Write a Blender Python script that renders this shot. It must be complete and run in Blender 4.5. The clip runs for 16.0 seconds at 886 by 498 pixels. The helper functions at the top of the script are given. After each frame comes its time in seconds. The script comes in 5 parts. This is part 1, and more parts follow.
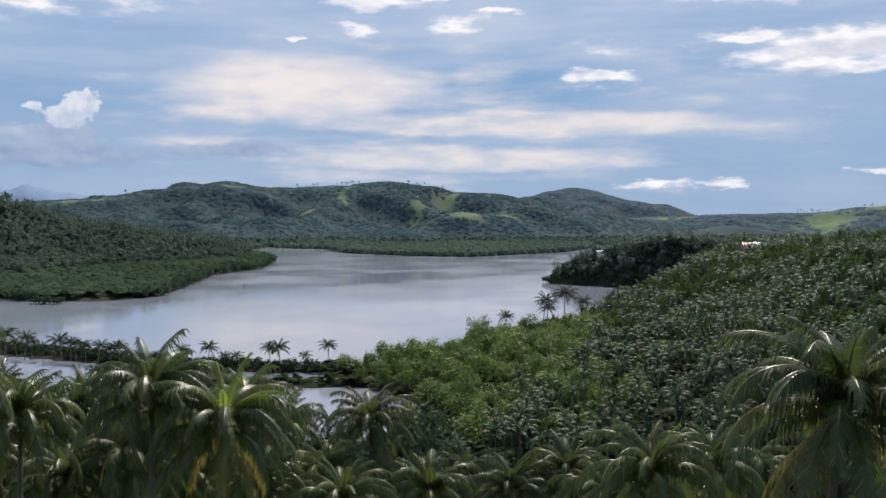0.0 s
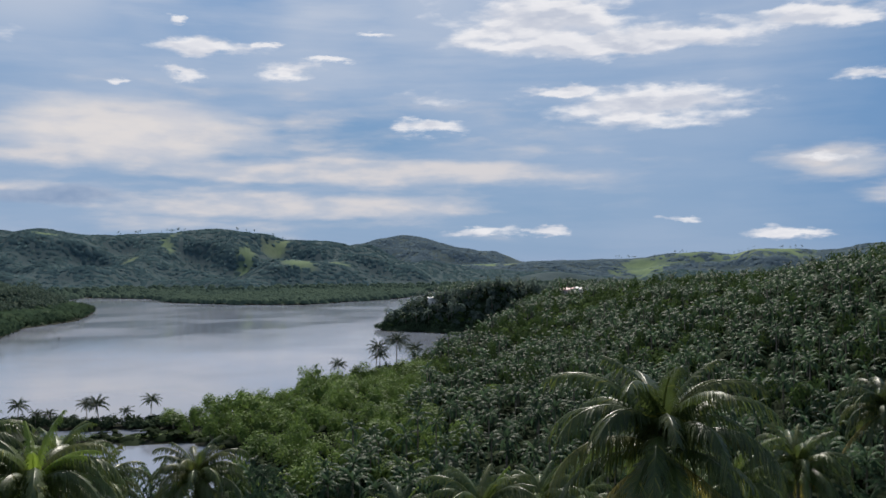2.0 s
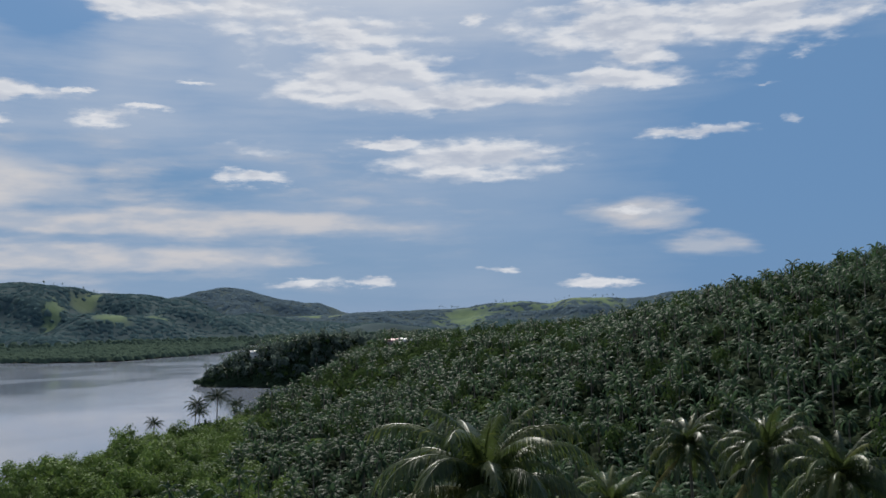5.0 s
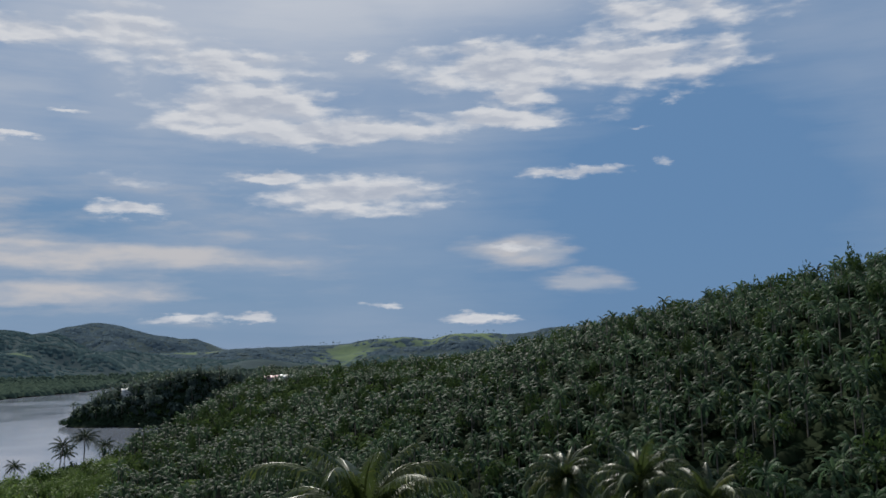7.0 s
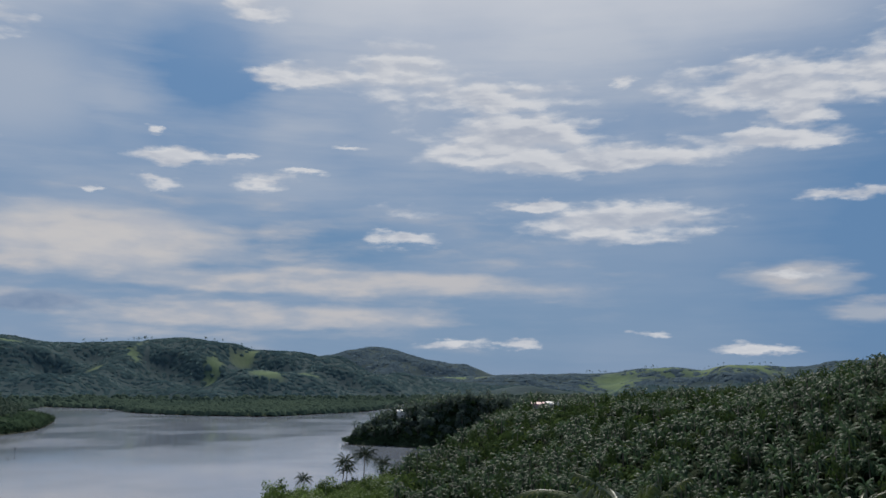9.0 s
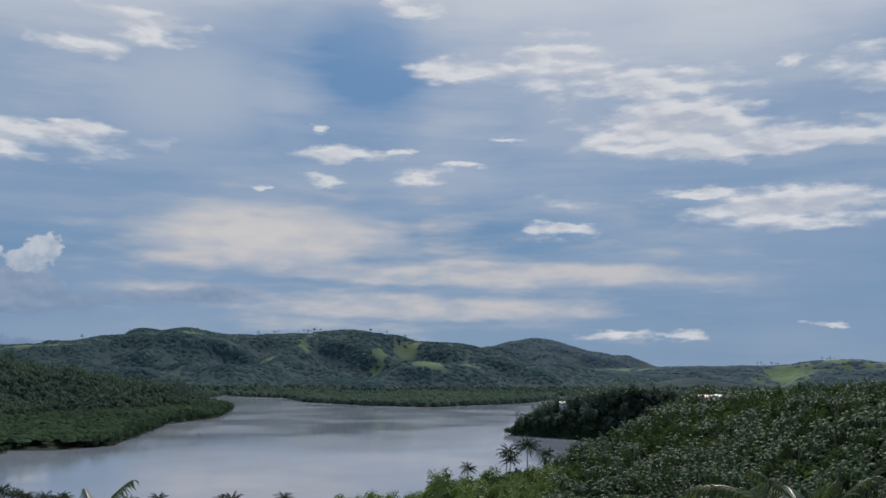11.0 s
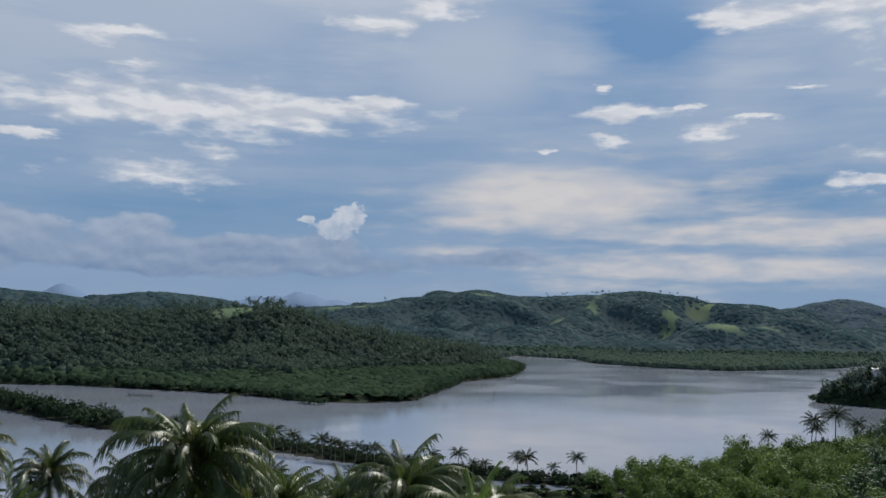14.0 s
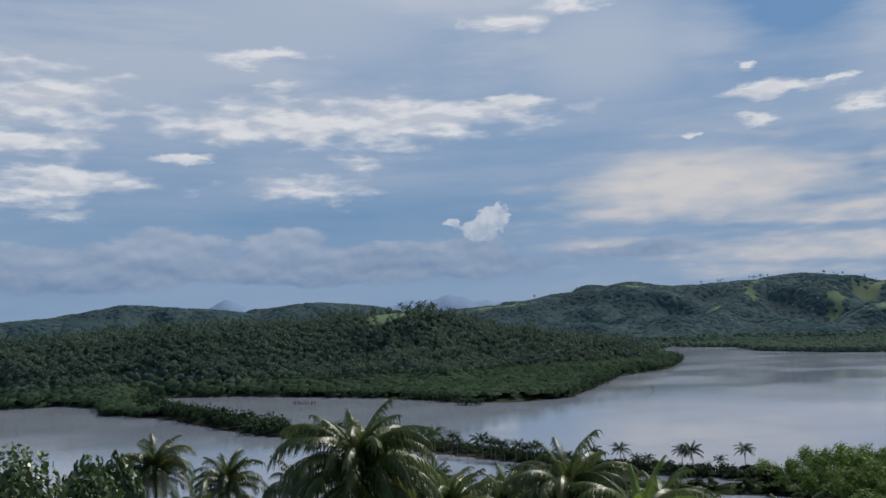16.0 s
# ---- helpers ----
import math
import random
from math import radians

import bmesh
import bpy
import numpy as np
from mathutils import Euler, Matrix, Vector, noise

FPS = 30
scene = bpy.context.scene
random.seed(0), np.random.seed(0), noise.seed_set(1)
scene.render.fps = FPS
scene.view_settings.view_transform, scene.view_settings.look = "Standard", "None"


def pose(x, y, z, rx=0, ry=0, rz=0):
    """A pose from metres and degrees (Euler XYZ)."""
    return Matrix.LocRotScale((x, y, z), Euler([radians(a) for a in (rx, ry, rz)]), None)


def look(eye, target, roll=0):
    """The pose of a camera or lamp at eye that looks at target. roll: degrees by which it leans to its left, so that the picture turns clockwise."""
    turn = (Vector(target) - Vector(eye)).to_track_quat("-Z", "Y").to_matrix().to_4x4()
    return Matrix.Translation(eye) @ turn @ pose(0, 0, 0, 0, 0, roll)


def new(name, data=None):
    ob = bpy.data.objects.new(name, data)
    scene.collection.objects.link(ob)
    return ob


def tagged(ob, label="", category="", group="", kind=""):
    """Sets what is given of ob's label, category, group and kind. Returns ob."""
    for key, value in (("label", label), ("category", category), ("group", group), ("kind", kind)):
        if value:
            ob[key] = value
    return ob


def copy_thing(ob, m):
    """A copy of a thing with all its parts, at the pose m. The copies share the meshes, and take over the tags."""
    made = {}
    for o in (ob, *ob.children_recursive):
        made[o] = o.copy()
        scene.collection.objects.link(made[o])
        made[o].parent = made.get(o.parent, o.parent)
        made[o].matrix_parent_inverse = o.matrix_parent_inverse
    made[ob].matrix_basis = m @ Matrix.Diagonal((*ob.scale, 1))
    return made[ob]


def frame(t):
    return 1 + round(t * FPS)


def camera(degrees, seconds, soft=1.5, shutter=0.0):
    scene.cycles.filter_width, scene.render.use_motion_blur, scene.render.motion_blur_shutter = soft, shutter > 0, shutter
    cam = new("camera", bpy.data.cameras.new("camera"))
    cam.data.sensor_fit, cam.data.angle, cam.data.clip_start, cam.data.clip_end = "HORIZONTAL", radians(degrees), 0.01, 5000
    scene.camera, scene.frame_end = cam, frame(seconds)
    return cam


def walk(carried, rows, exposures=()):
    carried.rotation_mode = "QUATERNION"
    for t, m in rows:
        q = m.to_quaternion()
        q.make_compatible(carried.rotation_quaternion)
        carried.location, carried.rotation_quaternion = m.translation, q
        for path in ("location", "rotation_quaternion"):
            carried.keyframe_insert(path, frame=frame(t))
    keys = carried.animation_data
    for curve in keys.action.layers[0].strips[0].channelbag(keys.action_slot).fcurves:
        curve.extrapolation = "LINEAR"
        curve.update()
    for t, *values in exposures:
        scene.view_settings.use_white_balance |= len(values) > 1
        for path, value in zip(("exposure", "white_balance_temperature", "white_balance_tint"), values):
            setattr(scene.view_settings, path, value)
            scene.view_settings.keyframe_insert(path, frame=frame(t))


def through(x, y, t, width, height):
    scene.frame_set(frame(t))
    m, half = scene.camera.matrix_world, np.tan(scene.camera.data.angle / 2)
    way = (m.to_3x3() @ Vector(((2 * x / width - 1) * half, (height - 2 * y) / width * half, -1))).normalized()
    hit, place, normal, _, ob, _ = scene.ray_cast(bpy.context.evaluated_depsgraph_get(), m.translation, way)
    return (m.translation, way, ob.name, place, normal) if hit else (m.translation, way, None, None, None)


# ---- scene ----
# the camera turns on the spot on a hill above the bay: yaw to the left, pitch, roll
cam = camera(51.0, 16.0, soft=1.55)
EYE, ARM = 45.0, 0.3
TURNS = [
    (0.0, 0.00, -1.96, 0.00), (0.5, -2.53, -1.58, 0.01), (1.0, -5.20, -0.70, -0.12), (1.5, -8.82, 0.41, 0.24),
    (2.0, -10.35, 0.93, 0.33), (2.5, -11.19, 2.36, 0.69), (3.0, -11.88, 3.66, 1.07), (3.5, -12.50, 3.78, 1.06),
    (4.0, -14.81, 3.81, 1.21), (4.5, -17.80, 3.79, 1.12), (5.0, -21.11, 3.96, 1.10), (5.2, -22.21, 3.97, 1.05),
    (5.7, -25.30, 4.18, 1.08), (6.25, -28.25, 4.80, 1.22), (6.8, -28.95, 5.70, 1.24), (7.3, -25.92, 6.64, 0.89), (7.5, -23.80, 7.15, 0.62), (8.0, -18.77, 7.78, 0.05), (9.25, -10.90, 7.75, -0.42), (10.5, -5.23, 7.36, -0.50),
    (11.0, -2.33, 7.22, -0.58), (11.5, 1.82, 6.79, -0.88), (12.0, 6.29, 6.37, -1.07), (12.5, 9.84, 5.99, -1.17),
    (13.0, 11.76, 5.43, -1.04), (13.5, 13.74, 4.94, -1.03), (14.0, 15.26, 4.64, -0.95), (14.5, 16.43, 4.43, -0.70),
    (15.0, 18.02, 4.37, -0.15), (15.5, 21.77, 4.52, 0.63), (16.0, 24.53, 4.66, 2.19)]
EXPOSURES = [(0.0, 0.38, 6600, 12), (1.5, 0.23, 6500, 11), (3.0, -0.01, 6400, 10), (5.0, -0.06, 6300, 9), (8.0, -0.27, 6300, 9), (11.0, -0.19, 6300, 9),
             (13.0, -0.10, 6300, 9), (16.0, -0.13, 6300, 9)]
walk(cam, [(t, pose(-ARM * math.sin(radians(yaw)), ARM * math.cos(radians(yaw)) - ARM, EYE, 90 + pitch, roll, yaw))
           for t, yaw, pitch, roll in TURNS], EXPOSURES)

# ---------------------------------------------------------------- sky, sun
SUN_AZ, SUN_EL = 12.0, 44.0


def build_world():
    world = bpy.data.worlds.new("sky")
    world.use_nodes = True
    scene.world = world
    tree = world.node_tree
    tree.nodes.clear()

    def node(kind):
        return tree.nodes.new(kind)

    def link(a, b):
        tree.links.new(a, b)

    def feed(socket, v):
        if hasattr(v, "links"):
            link(v, socket)
        else:
            socket.default_value = v

    def math_(op, a, b=0.0, c=0.0, clamp=False):
        n = node("ShaderNodeMath")
        n.operation, n.use_clamp = op, clamp
        for s, v in zip(n.inputs, (a, b, c)):
            feed(s, v)
        return n.outputs[0]

    def vec(op, a, b=(0, 0, 0), c=(0, 0, 0)):
        n = node("ShaderNodeVectorMath")
        n.operation = op
        for s, v in zip(n.inputs, (a, b, c)):
            feed(s, v)
        return n.outputs["Value"] if op == "LENGTH" else n.outputs["Vector"]

    def ramp(value, lo, hi, a=0.0, b=1.0, kind="SMOOTHSTEP"):
        n = node("ShaderNodeMapRange")
        n.interpolation_type, n.clamp = kind, True
        for s, v in zip(n.inputs, (value, lo, hi, a, b)):
            feed(s, v)
        return n.outputs[0]

    def mix(f, a, b):
        n = node("ShaderNodeMix")
        n.data_type = "RGBA"
        for s, v in ((n.inputs[0], f), (n.inputs[6], a), (n.inputs[7], b)):
            feed(s, v if hasattr(v, "links") or not isinstance(v, tuple) else (*v, 1.0))
        return n.outputs[2]

    def noise_(p, scale, detail, rough=0.55):
        n = node("ShaderNodeTexNoise")
        link(p, n.inputs["Vector"])
        n.inputs["Scale"].default_value, n.inputs["Detail"].default_value, n.inputs["Roughness"].default_value = scale, detail, rough
        return n

    coord = node("ShaderNodeTexCoord").outputs["Generated"]
    xyz = node("ShaderNodeSeparateXYZ")
    link(coord, xyz.inputs[0])
    az = math_("MULTIPLY", math_("ARCTAN2", xyz.outputs[0], xyz.outputs[1]), 57.296)
    el = math_("MULTIPLY", math_("ARCSINE", xyz.outputs[2]), 57.296)
    both = node("ShaderNodeCombineXYZ")
    link(az, both.inputs[0])
    link(el, both.inputs[1])
    flat = both.outputs[0]
    # clouds lie in long level streaks: noise is stretched sideways
    streak = vec("MULTIPLY", flat, (0.32, 1.0, 1.0))
    warp = noise_(streak, 0.55, 5.0, 0.6)
    shift = vec("MULTIPLY", vec("SUBTRACT", warp.outputs["Color"], (0.5, 0.5, 0.5)), (5.0, 2.0, 0.0))
    warp2 = noise_(streak, 2.4, 5.0, 0.62)
    shift2 = vec("MULTIPLY", vec("SUBTRACT", warp2.outputs["Color"], (0.5, 0.5, 0.5)), (2.0, 0.9, 0.0))
    bent = vec("ADD", vec("ADD", flat, shift), shift2)
    gentle = vec("ADD", flat, vec("MULTIPLY", shift, (0.6, 0.5, 0.0)))
    broad = noise_(vec("MULTIPLY", flat, (0.5, 1.0, 1.0)), 0.12, 4.0, 0.5).outputs[0]

    density = {"p": 0.0, "h": 0.0, "s": 0.0, "g": 0.0, "c": 0.0, "b": 0.0, "v": 0.0, "w": 0.0}

    def cloud(a, e, w, h, k, kind):
        """A cloud at azimuth a and height e, half widths w and h, in degrees."""
        place = gentle if kind in "sgbvwpc" else bent
        w, h = w * 1.2, h * 1.3
        outer = 1.15 if kind in "bvw" else 1.3
        far = vec("LENGTH", vec("MULTIPLY_ADD", place, (1 / w, 1 / h, 0), (-a / w, -e / h, 0)))
        here = ramp(far, 0.15, outer, k, 0.0, "LINEAR" if kind in "hscpg" else "SMOOTHSTEP")
        density[kind] = here if isinstance(density[kind], float) else math_("MAXIMUM", density[kind], here)

    # open blue between the veils
    cloud(-2.5, 17.5, 4.5, 4.0, 0.9, "b")
    cloud(4.5, 7.8, 6.5, 1.8, 0.9, "b")
    cloud(42.0, 8.0, 12.0, 8.0, 0.7, "b")
    cloud(-26.0, 6.6, 12.0, 1.8, 0.75, "b")
    # thicker veil
    cloud(-14.0, 16.0, 8.0, 4.5, 0.95, "v")
    cloud(-35.0, 18.0, 18.0, 4.0, 0.9, "v")
    cloud(10.0, 15.0, 6.0, 4.0, 0.8, "v")
    cloud(22.0, 6.0, 10.0, 4.0, 0.7, "v")
    # bright haze below the sun
    cloud(15.0, 26.5, 21.0, 8.0, 0.95, "w")
    cloud(29.0, 24.5, 14.0, 5.0, 0.9, "w")
    cloud(-24.0, 24.0, 16.0, 4.5, 0.7, "w")
    cloud(0.0, 6.0, 18.0, 4.0, 0.34, "s")
    cloud(-8.6, 7.9, 6.0, 1.45, 1.2, "g")
    cloud(-12.5, 6.3, 3.6, 0.45, 0.9, "s")
    cloud(4.6, 5.7, 12.9, 0.70, 1.0, "s")
    cloud(2.2, 3.6, 10.7, 0.69, 1.0, "s")
    cloud(-14.5, 4.6, 3.9, 0.43, 0.6, "s")
    cloud(-3.4, 2.4, 8.7, 0.48, 0.5, "s")
    cloud(-21.2, 6.4, 0.85, 0.75, 1.1, "p")
    cloud(-21.9, 5.8, 1.0, 0.6, 1.0, "p")
    cloud(-23.3, 6.4, 0.5, 0.25, 0.9, "p")
    cloud(-4.3, 12.9, 3.2, 0.51, 0.95, "h")
    cloud(-5.5, 11.3, 1.5, 0.31, 0.8, "h")
    cloud(1.2, 11.6, 1.5, 0.59, 0.9, "h")
    cloud(3.3, 12.3, 1.3, 0.21, 0.8, "h")
    cloud(-8.8, 10.7, 0.8, 0.20, 0.7, "h")
    cloud(5.6, 13.9, 1.0, 0.21, 0.6, "h")
    cloud(-5.6, 14.4, 0.5, 0.20, 0.6, "h")
    cloud(-0.4, 13.2, 0.8, 0.21, 0.7, "h")
    cloud(9.6, 8.5, 2.1, 0.45, 0.95, "h")
    cloud(9.8, 10.1, 4.1, 0.31, 0.35, "h")
    cloud(3.8, 18.0, 3.6, 0.60, 0.9, "h")
    cloud(9.2, 18.5, 3.2, 1.39, 0.8, "h")
    cloud(15.1, 17.0, 5.7, 0.99, 0.85, "h")
    cloud(16.4, 14.4, 5.4, 1.72, 1, "h")
    cloud(21.6, 13.2, 7.0, 0.91, 1, "h")
    cloud(23.1, 9.4, 5.9, 0.98, 0.95, "h")
    cloud(18.0, 10.5, 2.8, 0.33, 0.85, "h")
    cloud(-19.6, 17.9, 2.4, 0.68, 0.75, "h")
    cloud(-16.2, 19.6, 3.0, 0.82, 0.85, "h")
    cloud(-21.2, 13.0, 4.3, 0.44, 0.8, "h")
    cloud(0.1, 21.7, 1.7, 0.59, 0.8, "h")
    cloud(23.4, 17.8, 0.9, 0.41, 0.8, "h")
    cloud(12.5, 2.0, 3.0, 0.27, 0.7, "h")
    cloud(16.8, 1.9, 1.4, 0.27, 0.9, "h")
    cloud(33.0, 5.7, 3.1, 0.85, 0.72, "s")
    cloud(33.0, 6.1, 2.6, 0.30, 0.5, "h")
    cloud(37.0, 3.9, 2.9, 0.60, 0.8, "s")
    cloud(30.7, 1.7, 2.0, 0.27, 0.8, "h")
    cloud(32.2, 16.8, 5.7, 1.55, 0.95, "h")
    cloud(40.8, 16.8, 6.2, 1.40, 0.9, "h")
    cloud(43.0, 19.3, 5.5, 1.3, 0.85, "h")
    cloud(33.5, 15.1, 2.8, 0.65, 0.8, "h")
    cloud(36.2, 10.4, 2.6, 0.40, 0.9, "h")
    cloud(40.6, 13.0, 1.4, 0.22, 0.6, "h")
    cloud(32.8, 13.8, 5.6, 0.66, 0.8, "h")
    cloud(43.2, 14.7, 0.9, 0.31, 0.5, "h")
    cloud(24.7, 2.7, 1.0, 0.17, 0.4, "h")
    cloud(42.4, 10.5, 0.6, 0.32, 0.4, "h")
    cloud(-29.8, 12.6, 11.3, 1.29, 0.85, "h")
    cloud(-21.3, 13.3, 5.6, 0.44, 0.8, "h")
    cloud(-39.8, 10.4, 2.1, 0.33, 0.7, "h")
    cloud(-33.1, 8.5, 5.2, 0.75, 0.55, "h")
    cloud(-28.9, 10.1, 3.9, 0.41, 0.5, "h")
    cloud(-34.3, 14.7, 1.6, 0.30, 0.5, "h")
    cloud(-34.9, 16.5, 3.1, 0.49, 0.6, "h")
    cloud(-47.9, 13.4, 5.6, 1.31, 0.7, "h")
    cloud(-47.0, 9.0, 4.0, 1.53, 0.7, "h")
    cloud(-48.2, 11.4, 4.3, 0.69, 0.7, "h")
    cloud(-46.0, 4.0, 9.0, 1.1, 1.0, "c")
    cloud(-31.0, 3.6, 12.0, 0.7, 0.9, "c")
    cloud(-41.0, 4.9, 3.0, 1.0, 0.9, "c")
    cloud(-34.2, 4.7, 2.2, 1.2, 1.0, "c")
    cloud(-28.5, 4.1, 6.0, 0.8, 0.9, "c")
    cloud(-23.0, 4.5, 2.2, 0.8, 0.85, "c")
    cloud(-13.0, 4.1, 4.5, 0.5, 0.5, "c")
    cloud(-49.1, 15.5, 3.6, 0.76, 0.5, "h")
    cloud(-12.8, 4.3, 3.6, 0.48, 0.5, "s")
    sky = node("ShaderNodeTexSky")
    sky.sky_type, sky.sun_disc, sky.sun_elevation, sky.sun_rotation = "NISHITA", False, radians(SUN_EL), radians(SUN_AZ)
    sky.air_density, sky.dust_density, sky.ozone_density = 1.0, 0.4, 3.0
    sky_light = node("ShaderNodeBackground")
    link(sky.outputs[0], sky_light.inputs[0])
    sky_light.inputs[1].default_value = 0.05
    # thin high veil of grey cloud, thicker above and to the left, torn open in places
    bands = noise_(vec("MULTIPLY", flat, (0.12, 1.0, 1.0)), 0.42, 6.0, 0.6).outputs[0]
    grey = math_("ADD", ramp(broad, 0.36, 0.64, 0.45, 0.85), ramp(bands, 0.36, 0.64, -0.08, 0.30))
    grey = math_("MULTIPLY", grey, ramp(az, 20.0, 44.0, 1.0, 0.45))
    grey = math_("MAXIMUM", grey, density["v"])
    grey = math_("SUBTRACT", grey, density["b"], clamp=True)
    blue = mix(ramp(el, 3.0, 18.0), (0.168, 0.30, 0.485), (0.168, 0.305, 0.525))
    blue = mix(ramp(az, 14.0, 40.0), blue, (0.145, 0.275, 0.485))
    pale = mix(ramp(el, 3.0, 18.0), (0.262, 0.368, 0.535), (0.465, 0.525, 0.63))
    veil_light = node("ShaderNodeBackground")
    link(mix(grey, blue, pale), veil_light.inputs[0])
    thin = node("ShaderNodeMixShader")
    link(ramp(el, 20.0, 45.0, 0.92, 0.6), thin.inputs[0])
    link(sky_light.outputs[0], thin.inputs[1])
    link(veil_light.outputs[0], thin.inputs[2])

    # wisps drawn out sideways; the same field a little higher up tells where a cloud faces the light
    drawn = vec("ADD", vec("MULTIPLY", flat, (0.30, 1.0, 1.0)), vec("MULTIPLY", shift2, (0.10, 0.4, 0.0)))
    wisps = noise_(drawn, 0.95, 6.0, 0.50).outputs[0]
    above = noise_(vec("ADD", drawn, (0.12, 0.34, 0.0)), 0.95, 4.0, 0.48).outputs[0]
    facing = math_("SUBTRACT", wisps, above)
    soft_wisps = noise_(vec("MULTIPLY", drawn, (0.6, 1.0, 1.0)), 0.9, 5.0, 0.5).outputs[0]
    puffs = noise_(flat, 0.9, 7.0, 0.6).outputs[0]

    billows = noise_(vec("MULTIPLY", flat, (0.55, 1.0, 1.0)), 0.7, 5.0, 0.5).outputs[0]
    billows_above = noise_(vec("ADD", vec("MULTIPLY", flat, (0.55, 1.0, 1.0)), (0.1, 0.4, 0.0)), 0.7, 4.0, 0.5).outputs[0]
    puffs2 = noise_(flat, 2.1, 5.0, 0.55).outputs[0]
    tone_noise = noise_(streak, 0.8, 4.0, 0.5).outputs[0]

    def torn(field, fray, ragged, lo, hi):
        """A cloud field broken up by noise."""
        rough = math_("MULTIPLY_ADD", math_("SUBTRACT", fray, 0.5), ragged, field)
        return math_("MULTIPLY", ramp(rough, lo, hi), ramp(field, 0.0, 0.12))

    def lay(under, dens, dim, lit, tone):
        light = node("ShaderNodeBackground")
        link(mix(tone, dim, lit), light.inputs[0])
        over = node("ShaderNodeMixShader")
        link(dens, over.inputs[0])
        link(under, over.inputs[1])
        link(light.outputs[0], over.inputs[2])
        return over.outputs[0]

    out = lay(thin.outputs[0], density["w"], (0.64, 0.66, 0.72), (0.72, 0.73, 0.77), ramp(broad, 0.34, 0.64))
    out = lay(out, torn(density["g"], soft_wisps, 0.55, 0.0, 0.75), (0.54, 0.55, 0.60), (0.655, 0.63, 0.625), ramp(tone_noise, 0.3, 0.62))
    out = lay(out, torn(density["s"], soft_wisps, 1.4, 0.05, 0.75), (0.42, 0.47, 0.56), (0.60, 0.585, 0.60), ramp(tone_noise, 0.36, 0.62))
    tops = math_("ADD", math_("MULTIPLY_ADD", el, 0.16, -0.30), math_("MULTIPLY", math_("SUBTRACT", billows, billows_above), 1.3), clamp=True)
    out = lay(out, torn(density["c"], billows, 1.1, 0.08, 0.40), (0.195, 0.28, 0.43), (0.42, 0.485, 0.595), tops)
    # thick hearts of the clouds are greyer than their lit upper edges
    heart = torn(density["h"], wisps, 1.6, 0.55, 1.15)
    lit = math_("SUBTRACT", ramp(facing, -0.12, 0.12, 0.35, 1.0), math_("MULTIPLY", heart, 0.35), clamp=True)
    out = lay(out, torn(density["h"], wisps, 1.6, 0.16, 0.78), (0.46, 0.50, 0.59), (0.78, 0.775, 0.79), lit)
    out = lay(out, torn(density["p"], puffs2, 1.1, 0.24, 0.50), (0.34, 0.42, 0.55), (0.60, 0.63, 0.69), ramp(math_("MULTIPLY_ADD", el, 0.12, math_("SUBTRACT", puffs, 0.5)), 0.45, 1.0))
    final = node("ShaderNodeOutputWorld")
    link(out, final.inputs[0])


build_world()
sun = new("sun", bpy.data.lights.new("sun", "SUN"))
sun.data.energy, sun.data.angle, sun.data.color = 4.6, radians(1.5), (1.0, 0.94, 0.84)
sun.matrix_world = look((0, 0, 0), (-math.sin(radians(SUN_AZ)) * math.cos(radians(SUN_EL)),
                                    -math.cos(radians(SUN_AZ)) * math.cos(radians(SUN_EL)), -math.sin(radians(SUN_EL))))
sun.location = (0, 0, 400)

# ---------------------------------------------------------------- materials


